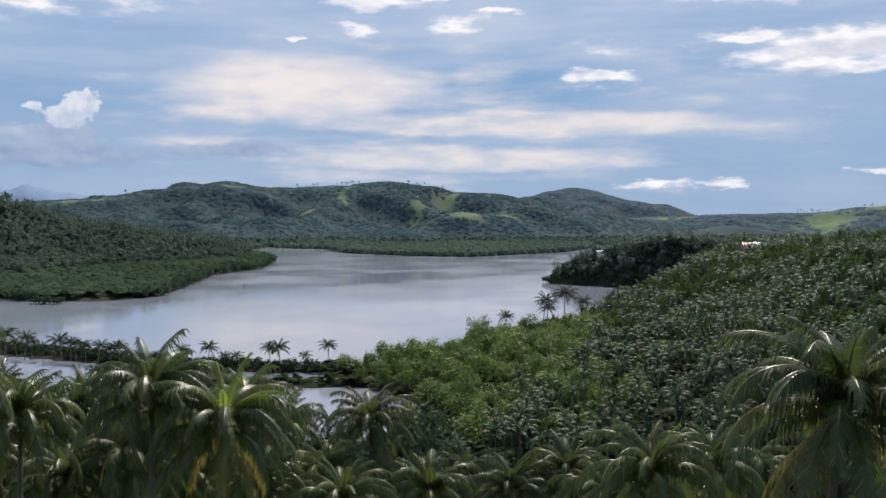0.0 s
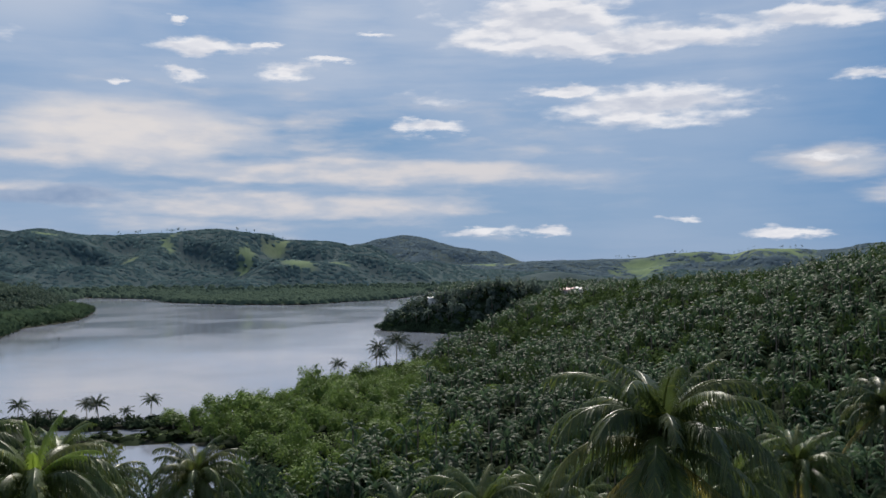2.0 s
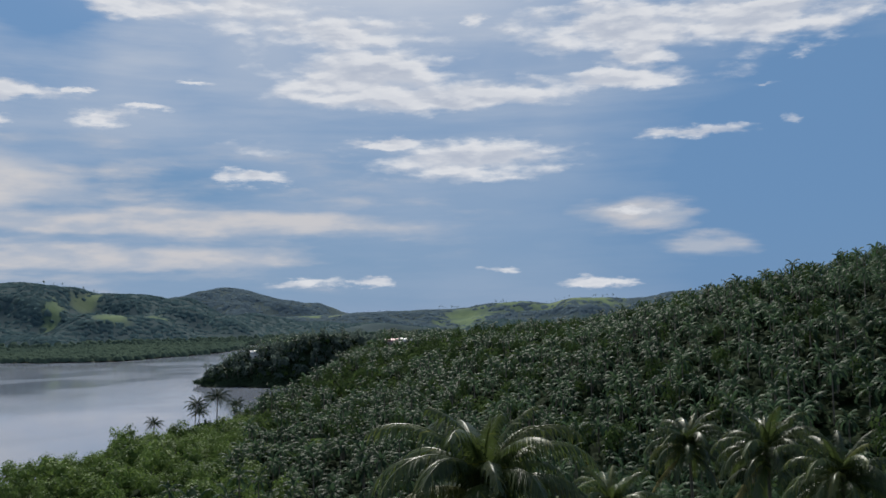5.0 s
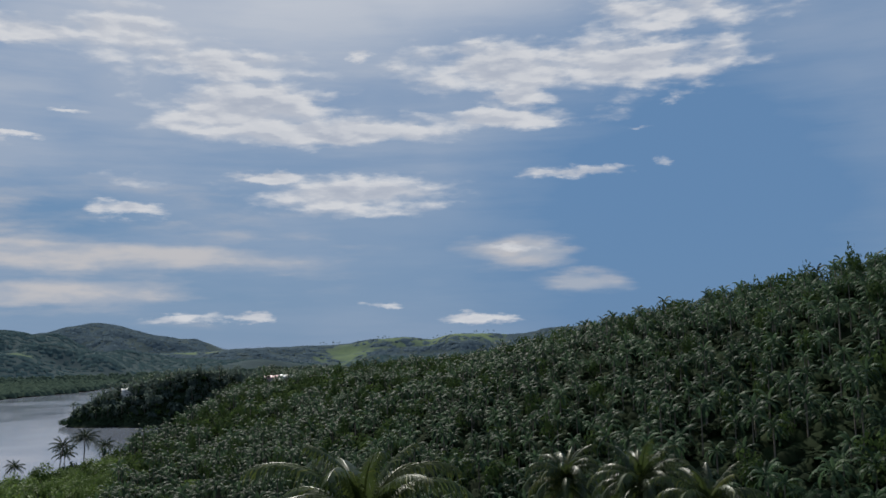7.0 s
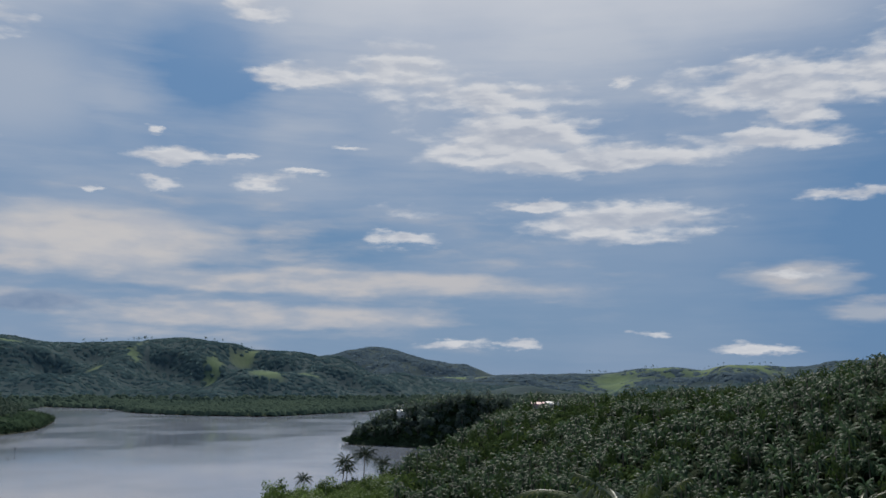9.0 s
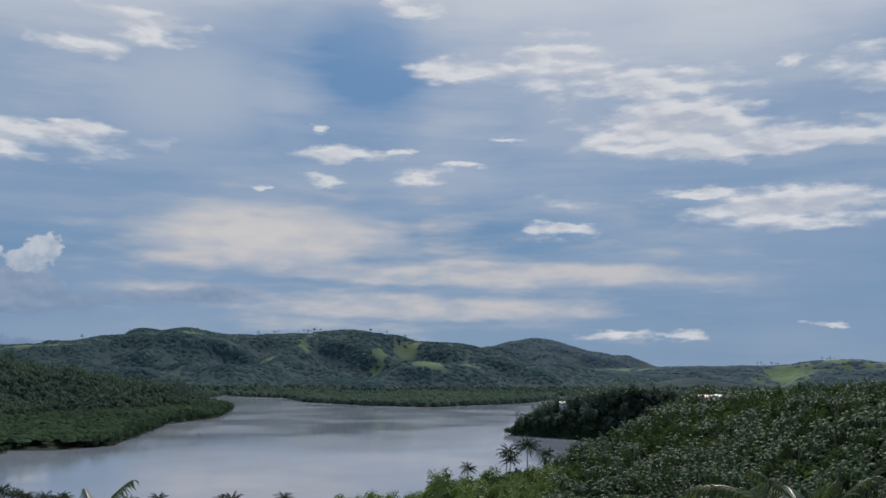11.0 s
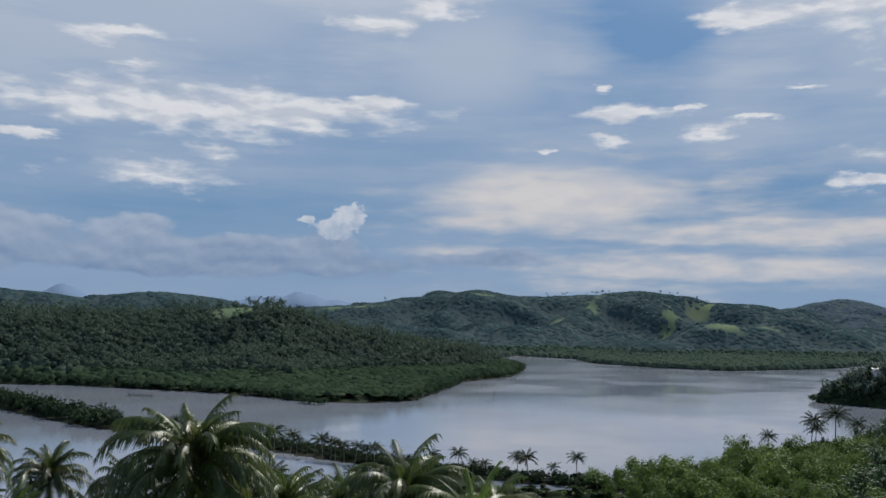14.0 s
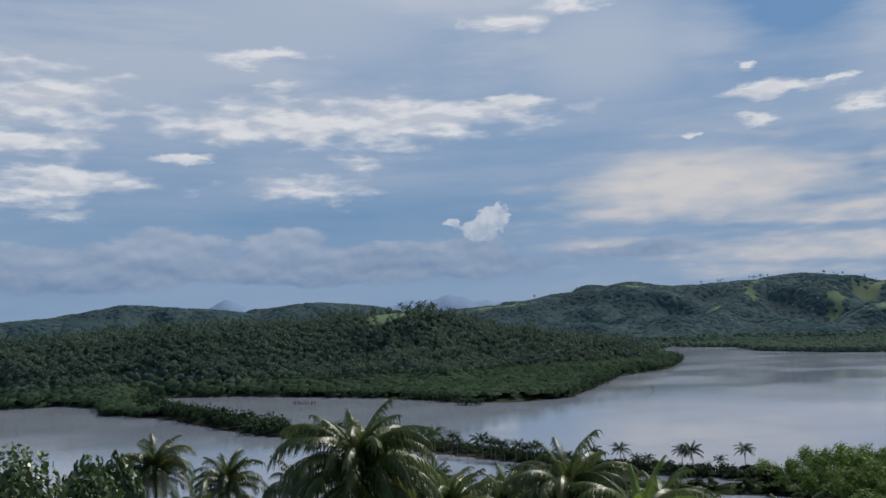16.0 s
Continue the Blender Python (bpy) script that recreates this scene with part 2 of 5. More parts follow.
class Mat:
    """A node material under construction."""

    def __init__(self, name):
        self.mat = bpy.data.materials.new(name)
        self.mat.use_nodes = True
        self.t = self.mat.node_tree
        self.t.nodes.clear()
        self.out = self.t.nodes.new("ShaderNodeOutputMaterial")

    def n(self, kind):
        return self.t.nodes.new(kind)

    def put(self, sock, v):
        if hasattr(v, "links"):
            self.t.links.new(v, sock)
        elif isinstance(v, tuple) and len(v) == 3 and sock.type == "RGBA":
            sock.default_value = (*v, 1.0)
        else:
            sock.default_value = v

    def place(self):
        return self.n("ShaderNodeNewGeometry").outputs["Position"]

    def noise(self, scale, detail=4.0, where=None, rough=0.55):
        nd = self.n("ShaderNodeTexNoise")
        self.put(nd.inputs["Vector"], where or self.place())
        nd.inputs["Scale"].default_value, nd.inputs["Detail"].default_value = scale, detail
        nd.inputs["Roughness"].default_value = rough
        return nd.outputs[0]

    def ramp(self, v, lo, hi, a=0.0, b=1.0):
        nd = self.n("ShaderNodeMapRange")
        nd.clamp, nd.interpolation_type = True, "SMOOTHSTEP"
        for s, x in zip(nd.inputs, (v, lo, hi, a, b)):
            self.put(s, x)
        return nd.outputs[0]

    def mix(self, f, a, b):
        nd = self.n("ShaderNodeMix")
        nd.data_type = "RGBA"
        for s, x in ((nd.inputs[0], f), (nd.inputs[6], a), (nd.inputs[7], b)):
            self.put(s, x)
        return nd.outputs[2]

    def surface(self, colour, rough, normal=None, **more):
        nd = self.n("ShaderNodeBsdfPrincipled")
        self.put(nd.inputs["Base Color"], colour)
        self.put(nd.inputs["Roughness"], rough)
        for k, v in more.items():
            self.put(nd.inputs[k.replace("_", " ")], v)
        if normal:
            self.put(nd.inputs["Normal"], normal)
        self.t.links.new(nd.outputs[0], self.out.inputs[0])
        return nd

    def bump(self, height, strength, distance):
        nd = self.n("ShaderNodeBump")
        self.put(nd.inputs["Height"], height)
        nd.inputs["Strength"].default_value, nd.inputs["Distance"].default_value = strength, distance
        return nd.outputs[0]


def leaf_material(name, dark, fresh, old, rough=0.42, through=0.3, patch=0.03, by_object=False, gloss=0.5, rugged=0.0, tree=0.0):
    """Leaves: green that varies leaf by leaf, tree by tree and over wider patches, letting some light through."""
    m = Mat(name)
    island = m.n("ShaderNodeNewGeometry").outputs["Random Per Island"]
    wide = m.noise(patch, 3.0)
    tone = m.mix(m.ramp(wide, 0.35, 0.65), dark, fresh)
    tone = m.mix(m.ramp(island, 0.0, 1.0, 0.0, 0.55), tone, fresh)
    tone = m.mix(m.ramp(island, 0.86, 1.0, 0.0, 0.75), tone, old)
    if tree:
        # neighbouring crowns differ in tone
        tone = m.mix(m.ramp(m.noise(0.16, 1.0), 0.42, 0.60, 0.0, tree), tone, dark)
    if by_object:
        own = m.n("ShaderNodeObjectInfo").outputs["Random"]
        tone = m.mix(m.ramp(own, 0.0, 1.0, 0.0, 0.6), tone, dark)
        tone = m.mix(m.ramp(own, 0.8, 1.0, 0.0, 0.3), tone, old)
    relief = m.bump(m.noise(0.55, 3.0, rough=0.7), 1.0, rugged) if rugged else None
    body = m.surface(tone, rough, relief, Specular_IOR_Level=gloss)
    glow = m.n("ShaderNodeBsdfTranslucent")
    m.put(glow.inputs[0], m.mix(0.5, tone, fresh))
    both = m.n("ShaderNodeMixShader")
    both.inputs[0].default_value = through
    m.t.links.new(body.outputs[0], both.inputs[1])
    m.t.links.new(glow.outputs[0], both.inputs[2])
    m.t.links.new(both.outputs[0], m.out.inputs[0])
    return m.mat


PALM = leaf_material("palm_leaf", (0.015, 0.028, 0.011), (0.102, 0.142, 0.036), (0.28, 0.26, 0.05), rough=0.40, by_object=True, gloss=0.38, through=0.32)
PALM_YOUNG = leaf_material("palm_young_leaf", (0.12, 0.19, 0.026), (0.20, 0.28, 0.04), (0.24, 0.29, 0.05), through=0.5)
# dry fronds, with the yellow glow of backlit fronds put into their colour
PALM_DRY_BACKLIT = leaf_material("palm_dry_backlit_leaf", (0.17, 0.13, 0.04), (0.28, 0.24, 0.05), (0.12, 0.08, 0.04), rough=0.7, through=0.35)
PALM_MANY = leaf_material("plantation_palm_leaf", (0.017, 0.034, 0.021), (0.069, 0.119, 0.060), (0.11, 0.15, 0.078), rough=0.5, patch=0.045, gloss=0.06, through=0.40, tree=0.75)
# darker copy of the palm leaf, with backlit shade put into the colour
BACKLIT_PALM = leaf_material("backlit_palm_leaf", (0.018, 0.030, 0.017), (0.050, 0.074, 0.034), (0.09, 0.10, 0.05), rough=0.6, patch=0.045, gloss=0.2, through=0.2)
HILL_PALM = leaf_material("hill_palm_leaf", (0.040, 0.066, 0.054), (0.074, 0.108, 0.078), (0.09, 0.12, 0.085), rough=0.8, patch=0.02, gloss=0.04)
DIKE_TREE = leaf_material("dike_tree_leaf", (0.018, 0.031, 0.019), (0.046, 0.070, 0.036), (0.07, 0.09, 0.045), rough=0.8, patch=0.04, gloss=0.03, through=0.2)
BROADLEAF = leaf_material("broad_glossy_leaf", (0.020, 0.040, 0.014), (0.070, 0.112, 0.034), (0.13, 0.15, 0.05), rough=0.4, patch=0.3, gloss=0.4, through=0.25)
BUSH = leaf_material("bright_bush_leaf", (0.046, 0.085, 0.023), (0.148, 0.222, 0.054), (0.19, 0.24, 0.075), rough=0.6, patch=0.07, by_object=True, gloss=0.1, through=0.35)
BUSH_MANY = leaf_material("inlet_shrub_leaf", (0.040, 0.075, 0.020), (0.100, 0.150, 0.040), (0.13, 0.16, 0.06), rough=0.8, patch=0.05, gloss=0.03, through=0.35)
# near-black leaf: the shade in the gaps between palms is painted in
SHADED_UNDER = leaf_material("shaded_undergrowth_leaf", (0.010, 0.017, 0.008), (0.020, 0.032, 0.013), (0.03, 0.042, 0.018), rough=0.8, patch=0.05, gloss=0.02, through=0.12)
SHRUB = leaf_material("shrub_leaf", (0.028, 0.052, 0.018), (0.062, 0.100, 0.030), (0.09, 0.11, 0.045), rough=0.8, patch=0.04, gloss=0.03)
# lightened, bluish leaf: haze over the backlit promontory is put into the colour
HAZED_HEADLAND = leaf_material("hazed_headland_leaf", (0.056, 0.083, 0.076), (0.142, 0.184, 0.150), (0.15, 0.19, 0.14), rough=0.8, patch=0.09, gloss=0.03, through=0.5, tree=0.5)
MANGROVE = leaf_material("mangrove_leaf", (0.040, 0.067, 0.043), (0.062, 0.095, 0.054), (0.075, 0.105, 0.06), rough=0.9, patch=0.012, gloss=0.0, through=0.35, rugged=0.3)
# distance haze is put into these leaves as a paler, bluer green
HAZED_FOREST = leaf_material("hazed_hill_forest_leaf", (0.084, 0.146, 0.166), (0.118, 0.186, 0.194), (0.12, 0.18, 0.172), rough=0.9, patch=0.007, through=0.6, gloss=0.0, rugged=0.15)
# paler than the near mangrove leaf: its haze is part of the colour
HAZED_FAR_MANGROVE = leaf_material("hazed_far_mangrove_leaf", (0.078, 0.115, 0.090), (0.098, 0.138, 0.100), (0.10, 0.14, 0.10), rough=0.9, patch=0.006, through=0.4, gloss=0.0, rugged=0.2)
# the furthest forest holds still more haze in its blue leaf colour
HAZED_FAR_FOREST = leaf_material("hazed_distant_forest_leaf", (0.138, 0.196, 0.238), (0.160, 0.218, 0.255), (0.155, 0.21, 0.235), rough=0.9, patch=0.006, through=0.55, gloss=0.0, rugged=0.2)


def bark_material():
    m = Mat("palm_bark")
    base = m.mix(m.noise(3.0, 6.0), (0.10, 0.085, 0.065), (0.24, 0.21, 0.17))
    m.surface(base, 0.9, m.bump(m.noise(14.0, 3.0), 0.6, 0.03))
    return m.mat


def ground_material():
    m = Mat("hill_ground")
    fine, mid, wide = m.noise(0.8, 5.0), m.noise(0.03, 6.0), m.noise(0.006, 4.0)
    grass = m.mix(m.ramp(mid, 0.3, 0.7), (0.085, 0.130, 0.076), (0.128, 0.178, 0.088))
    grass = m.mix(m.ramp(wide, 0.5, 0.66, 0.0, 0.5), grass, (0.17, 0.195, 0.115))
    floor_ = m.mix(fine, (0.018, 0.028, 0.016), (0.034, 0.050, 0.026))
    # floor of the far woods: haze is mixed into its blue-green colour
    hazy_woods = m.n("ShaderNodeAttribute")
    hazy_woods.attribute_name = "hazy_woods"
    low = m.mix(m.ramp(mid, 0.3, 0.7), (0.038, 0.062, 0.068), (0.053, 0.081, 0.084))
    floor_ = m.mix(hazy_woods.outputs["Fac"], floor_, low)
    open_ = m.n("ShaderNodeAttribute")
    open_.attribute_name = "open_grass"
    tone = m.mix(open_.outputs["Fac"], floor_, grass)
    high = m.n("ShaderNodeSeparateXYZ")
    m.put(high.inputs[0], m.place())
    tone = m.mix(m.ramp(high.outputs[2], 0.15, 1.0, 1.0, 0.0), tone, (0.024, 0.026, 0.018))
    m.surface(tone, 0.95, m.bump(fine, 0.5, 0.3), Specular_IOR_Level=0.05)
    return m.mat


def water_material():
    m = Mat("bay_water")
    big, small = m.noise(0.012, 4.0), m.noise(0.9, 3.0)
    murk = m.mix(m.ramp(m.noise(0.004, 3.0), 0.4, 0.6), (0.20, 0.225, 0.275), (0.25, 0.265, 0.315))
    rough = m.ramp(big, 0.35, 0.65, 0.06, 0.15)
    m.surface(murk, rough, m.bump(small, 0.05, 0.12), IOR=1.33)
    return m.mat


BARK, GROUND, WATER = bark_material(), ground_material(), water_material()


def plain(name, colour, rough, spot=(0.5, 0.5, 0.5), scale=4.0, amount=0.3):
    m = Mat(name)
    tone = m.mix(m.ramp(m.noise(scale, 5.0), 0.35, 0.7, 0.0, amount), colour, spot)
    m.surface(tone, rough)
    return m.mat


# ---------------------------------------------------------------- mesh helpers
rng = np.random.default_rng(7)


def mesh_of(name, verts, faces, material):
    """A mesh of faces that all have the same number of corners."""
    me = bpy.data.meshes.new(name)
    verts, faces = np.asarray(verts, np.float32), np.asarray(faces, np.int32)
    k = faces.shape[1]
    me.vertices.add(len(verts))
    me.vertices.foreach_set("co", verts.ravel())
    me.loops.add(faces.size)
    me.loops.foreach_set("vertex_index", faces.ravel())
    me.polygons.add(len(faces))
    me.polygons.foreach_set("loop_start", np.arange(0, faces.size, k, dtype=np.int32))
    me.update(calc_edges=True)
    me.materials.append(material)
    return me


def smooth(me):
    me.polygons.foreach_set("use_smooth", [True] * len(me.polygons))
    return me


def joined(pieces):
    """Several (verts, faces) as one."""
    vs, fs, k = [], [], 0
    for v, f in pieces:
        vs.append(v)
        fs.append(np.asarray(f) + k)
        k += len(v)
    return np.concatenate(vs), np.concatenate(fs)


def turn_z(a):
    return np.array([[math.cos(a), -math.sin(a), 0], [math.sin(a), math.cos(a), 0], [0, 0, 1]])


def spread(template, places, turns, scales, heights=None):
    """Many turned and scaled copies of one (verts, faces), as one."""
    v, f = template
    n, k = len(places), len(v)
    c, s = np.cos(turns), np.sin(turns)
    hz = scales if heights is None else heights
    out = np.empty((n, k, 3))
    out[:, :, 0] = scales[:, None] * (v[None, :, 0] * c[:, None] - v[None, :, 1] * s[:, None]) + places[:, 0:1]
    out[:, :, 1] = scales[:, None] * (v[None, :, 0] * s[:, None] + v[None, :, 1] * c[:, None]) + places[:, 1:2]
    out[:, :, 2] = hz[:, None] * v[None, :, 2] + places[:, 2:3]
    faces = (np.asarray(f)[None] + (np.arange(n) * k)[:, None, None]).reshape(-1, np.asarray(f).shape[1])
    return out.reshape(-1, 3), faces


def tube(points, radii, sides=8):
    """A round stem along points."""
    points, vs, fs = np.asarray(points, float), [], []
    for i, (p, r) in enumerate(zip(points, radii)):
        d = points[min(i + 1, len(points) - 1)] - points[max(i - 1, 0)]
        d /= np.linalg.norm(d)
        a = np.cross(d, (0.31, 0.95, 0.02) if abs(d[2]) > 0.5 else (0, 0, 1))
        a /= np.linalg.norm(a)
        b = np.cross(d, a)
        for j in range(sides):
            w = 2 * math.pi * j / sides
            vs.append(p + r * (a * math.cos(w) + b * math.sin(w)))
        if i:
            for j in range(sides):
                q, o = (i - 1) * sides, (j + 1) % sides
                fs.append((q + j, q + o, q + sides + o, q + sides + j))
    return np.array(vs), np.array(fs)


def part(name, me, parent, label=""):
    ob = new(name, me)
    ob.parent = parent
    if label:
        ob["label"] = label
    return ob


def thing(name, label, category, group="", kind="", where=None):
    ob = tagged(new(name), label, category, group, kind)
    ob.empty_display_size = 0.5
    if where is not None:
        ob.matrix_basis = where
    return ob


# ---------------------------------------------------------------- the lie of the land
def polar(az, d):
    return (d * math.sin(radians(az)), d * math.cos(radians(az)))


BAY = [(-476, 525), (-409, 542), (-340, 532), (-272, 520), (-216, 490), (-180, 492), (-160, 525), (-165, 600), (-178, 717),
       (-158, 800), (-167, 910), (-178, 985), (-230, 1080), (-275, 1250), (-262, 1375), (-207, 1336), (-157, 1290), (-125, 1165),
       (-42, 1082), (29, 1051), (101, 1132), (159, 1205), (212, 1330), (245, 1510), (292, 1490), (330, 1400), (400, 1480), (560, 1700), (640, 1660), (600, 1480),
       (450, 1250), (300, 1000), (220, 850), (170, 745), (105, 672), (69, 640), (76, 624), (99, 609), (116, 586), (150, 590)]
BAY += [(165, 566), (124, 514), (87, 441), (62, 398), (46, 358), (38, 352), (24, 344), (5, 317), (-17, 288), (-25, 276), (-34, 280),
        (-61, 283), (-75, 281), (-104, 298), (-157, 330), (-200, 342), (-241, 353), (-300, 386), (-345, 414), (-400, 455), (-450, 495)]
LAGOON = [(-760, 430), (-600, 470), (-521, 440), (-496, 465), (-450, 450), (-406, 408), (-384, 408), (-330, 386), (-292, 362), (-236, 332),
          (-196, 320), (-150, 302), (-100, 280), (-80, 268), (-72, 256), (-84, 225), (-110, 190), (-150, 150), (-215, 140),
          (-300, 150), (-430, 180), (-650, 280)]
POND = [(-57, 247), (-40, 244), (-22, 243), (-8, 227), (-5, 216), (-14, 186), (-30, 182), (-50, 205)]
DITCH = [(-62, 267), (-46, 266), (-34, 266), (-25, 259), (-40, 257), (-58, 258)]


def edge_distance(x, y, ring):
    """Metres inside (plus) or outside (minus) a ring of points."""
    p = np.array(ring, float)
    q = np.roll(p, -1, axis=0)
    best, inside = np.full(x.shape, 1e9), np.zeros(x.shape, bool)
    for (ax, ay), (bx, by) in zip(p, q):
        dx, dy = bx - ax, by - ay
        t = np.clip(((x - ax) * dx + (y - ay) * dy) / (dx * dx + dy * dy), 0, 1)
        best = np.minimum(best, (x - ax - t * dx) ** 2 + (y - ay - t * dy) ** 2)
        if dy:
            inside ^= ((ay > y) != (by > y)) & (x < dx * (y - ay) / dy + ax)
    return np.where(inside, 1, -1) * np.sqrt(best)


def wetness(x, y):
    return np.maximum.reduce([edge_distance(x, y, r) for r in (BAY, LAGOON, POND, DITCH)])


def wave(x, y, size, seed):
    """Smooth random hills between -1 and 1, about that many metres across."""
    g = np.random.default_rng(seed)
    out = np.zeros_like(x)
    for k in range(7):
        a, ph = g.uniform(0, 2 * math.pi), g.uniform(0, 2 * math.pi)
        f = 2 * math.pi / (size * g.uniform(0.7, 1.6))
        out += np.sin((x * math.cos(a) + y * math.sin(a)) * f + ph)
    return out / 4.0


def ridge(x, y, crest, width, folds=0.0):
    """A ridge along crest, rows of (x, y, height), its flanks cut into spurs and gullies."""
    c, out = np.array(crest, float), np.zeros_like(x)
    spur = 0.0
    if folds:
        spur = np.clip(wave(x, y, 1.1 * width, 9) + 0.6 * wave(x, y, 0.45 * width, 10), -1.3, 1.3)
        fine = wave(x, y, 0.30 * width, 12)
        width = width * (1 + folds * 0.7 * spur)
        spur = spur + 0.7 * fine
    for (ax, ay, az), (bx, by, bz) in zip(c[:-1], c[1:]):
        dx, dy = bx - ax, by - ay
        t = np.clip(((x - ax) * dx + (y - ay) * dy) / (dx * dx + dy * dy), 0, 1)
        fall = np.exp(-((x - ax - t * dx) ** 2 + (y - ay - t * dy) ** 2) / width ** 2)
        out = np.maximum(out, (az + t * (bz - az)) * fall * (1 + 1.3 * folds * spur * fall * (1 - fall)))
    return out


def by_bearing(d, rows):
    return [(*polar(a, d), z - 3.0) for a, z in rows]


HOME_HILL = [(-420, -160, 36), (-160, -90, 40), (-60, -30, 43), (0, -5, 43.3), (80, -25, 46), (240, -30, 60)]
HEADLAND_RIDGE = [(70, 640, 5), (83, 626, 11), (100, 620, 17), (120, 612, 22), (151, 601, 28), (172, 556, 26)]
RIGHT_HILL = [(172, 556, 26), (191, 525, 25), (231, 443, 33), (241, 344, 37), (243, 225, 53), (272, 120, 74), (280, 0, 74), (240, -120, 60)]
LEFT_HILL = [(*polar(a, d), z) for a, d, z in (
    (-75, 900, 36), (-50, 850, 39), (-44, 850, 44), (-41, 850, 48), (-37, 850, 47), (-32, 850, 46), (-30, 850, 51), (-27.4, 850, 57),
    (-25, 860, 45), (-22, 880, 36), (-19, 900, 26), (-14.4, 930, 19), (-11, 960, 8))]
LEFT_FAR = by_bearing(1600, ((-75, 75), (-50, 77), (-46.7, 83), (-44.6, 92), (-43.1, 97), (-41.5, 93), (-39.9, 89), (-38.2, 80), (-36.5, 73),
                             (-35, 78), (-32.5, 92), (-31, 89), (-29.5, 84), (-26, 66)))
FAR_HILLS = by_bearing(1900, ((-30, 66), (-24.5, 74), (-21.4, 81), (-19.4, 82), (-17.3, 94), (-14.9, 107), (-13.3, 117), (-11, 105), (-9, 106),
                              (-6.9, 109), (-4.9, 100), (-2.8, 117), (-1.3, 106), (0.7, 100), (2.5, 86), (4.4, 73), (8, 52), (12, 38)))
PEAK = by_bearing(2700, ((3, 72), (4.6, 84), (6.4, 112), (7.2, 125), (7.8, 131), (8.4, 123), (9.7, 105), (10.7, 88), (12.7, 62), (16, 50)))
RIGHT_FAR = by_bearing(2300, ((12, 46), (16.1, 52), (18.2, 55), (19.9, 47), (21.7, 58), (24.1, 61), (26.2, 72), (27.9, 64), (30.3, 80), (31.5, 70),
                              (36, 90), (45, 110), (60, 120)))


def ground_height(x, y):
    x, y = np.asarray(x, float), np.asarray(y, float)
    d = np.hypot(x, y)
    wet = wetness(x, y)
    flat = np.clip(-wet * 0.05, 0, 1.2) + np.clip((-wet - 60) * 0.012, 0, 6)
    hills = np.maximum.reduce([
        ridge(x, y, HOME_HILL, 62), ridge(x, y, HEADLAND_RIDGE, 60), ridge(x, y, RIGHT_HILL, 128), ridge(x, y, LEFT_HILL, 112, 0.15), ridge(x, y, LEFT_FAR, 190, 0.25),
        ridge(x, y, FAR_HILLS, 260, 0.38), ridge(x, y, PEAK, 260, 0.2), ridge(x, y, RIGHT_FAR, 260, 0.3)])
    bank = np.clip(-wet / np.where(d < 800, np.interp(d, [480, 560], [16.0, 22.0]), 50.0), 0, 1)
    rough = wave(x, y, 260, 3) * 0.025 + wave(x, y, 90, 5) * 0.02
    hills = hills * (1 + rough * np.clip((d - 150) / 500, 0, 1)) * bank
    rim = np.clip((d - 2700) / 1500, 0, 1) * 22
    land = np.sqrt(flat ** 2 + hills ** 2) + rim
    depth = np.clip(wet * 0.12, 0, 4)
    return np.where(wet > 0, -0.25 - depth, land + 0.12)


def bearing(x, y):
    return np.degrees(np.arctan2(x, y)), np.hypot(x, y)


def pasture(x, y):
    """Open grass on the hills: 1 inside, 0 in the forest."""
    a, d = bearing(x, y)
    a, d = a + 0.3 * wave(x, y, 120, 78), d + 20 * wave(x, y, 120, 79)
    ragged = 0.7 * wave(x, y, 70, 73) + 0.45 * wave(x, y, 28, 74)
    best = np.zeros(x.shape)
    for pa, pd, wa, wd in PASTURES:
        best = np.maximum(best, 1.3 - np.sqrt(((a - pa) / wa) ** 2 + ((d - pd) / wd) ** 2) + ragged * 0.5)
    strays = np.clip((wave(x, y, 130, 71) + 0.6 * wave(x, y, 50, 72) - 1.75) * 2, 0, 1) * (d > 1150)
    return np.clip(np.maximum(best * 1.5, 0.7 * strays), 0, 1)


# bearing, distance and half sizes of the pastures
PASTURES = ((-1.5, 1740, 0.6, 45), (0.0, 1830, 0.8, 25), (1.9, 1590, 0.9, 30), (3.9, 1600, 0.6, 18), (-6.0, 1790, 0.25, 60), (-8.0, 1700, 0.7, 16),
            (-13.3, 1820, 0.7, 25), (-21.0, 1850, 2.0, 30), (22.6, 2150, 1.6, 110), (25.5, 2250, 2.5, 70), (29.0, 2230, 3.0, 90), (-28.0, 835, 1.7, 36), (13.0, 2250, 1.5, 40))


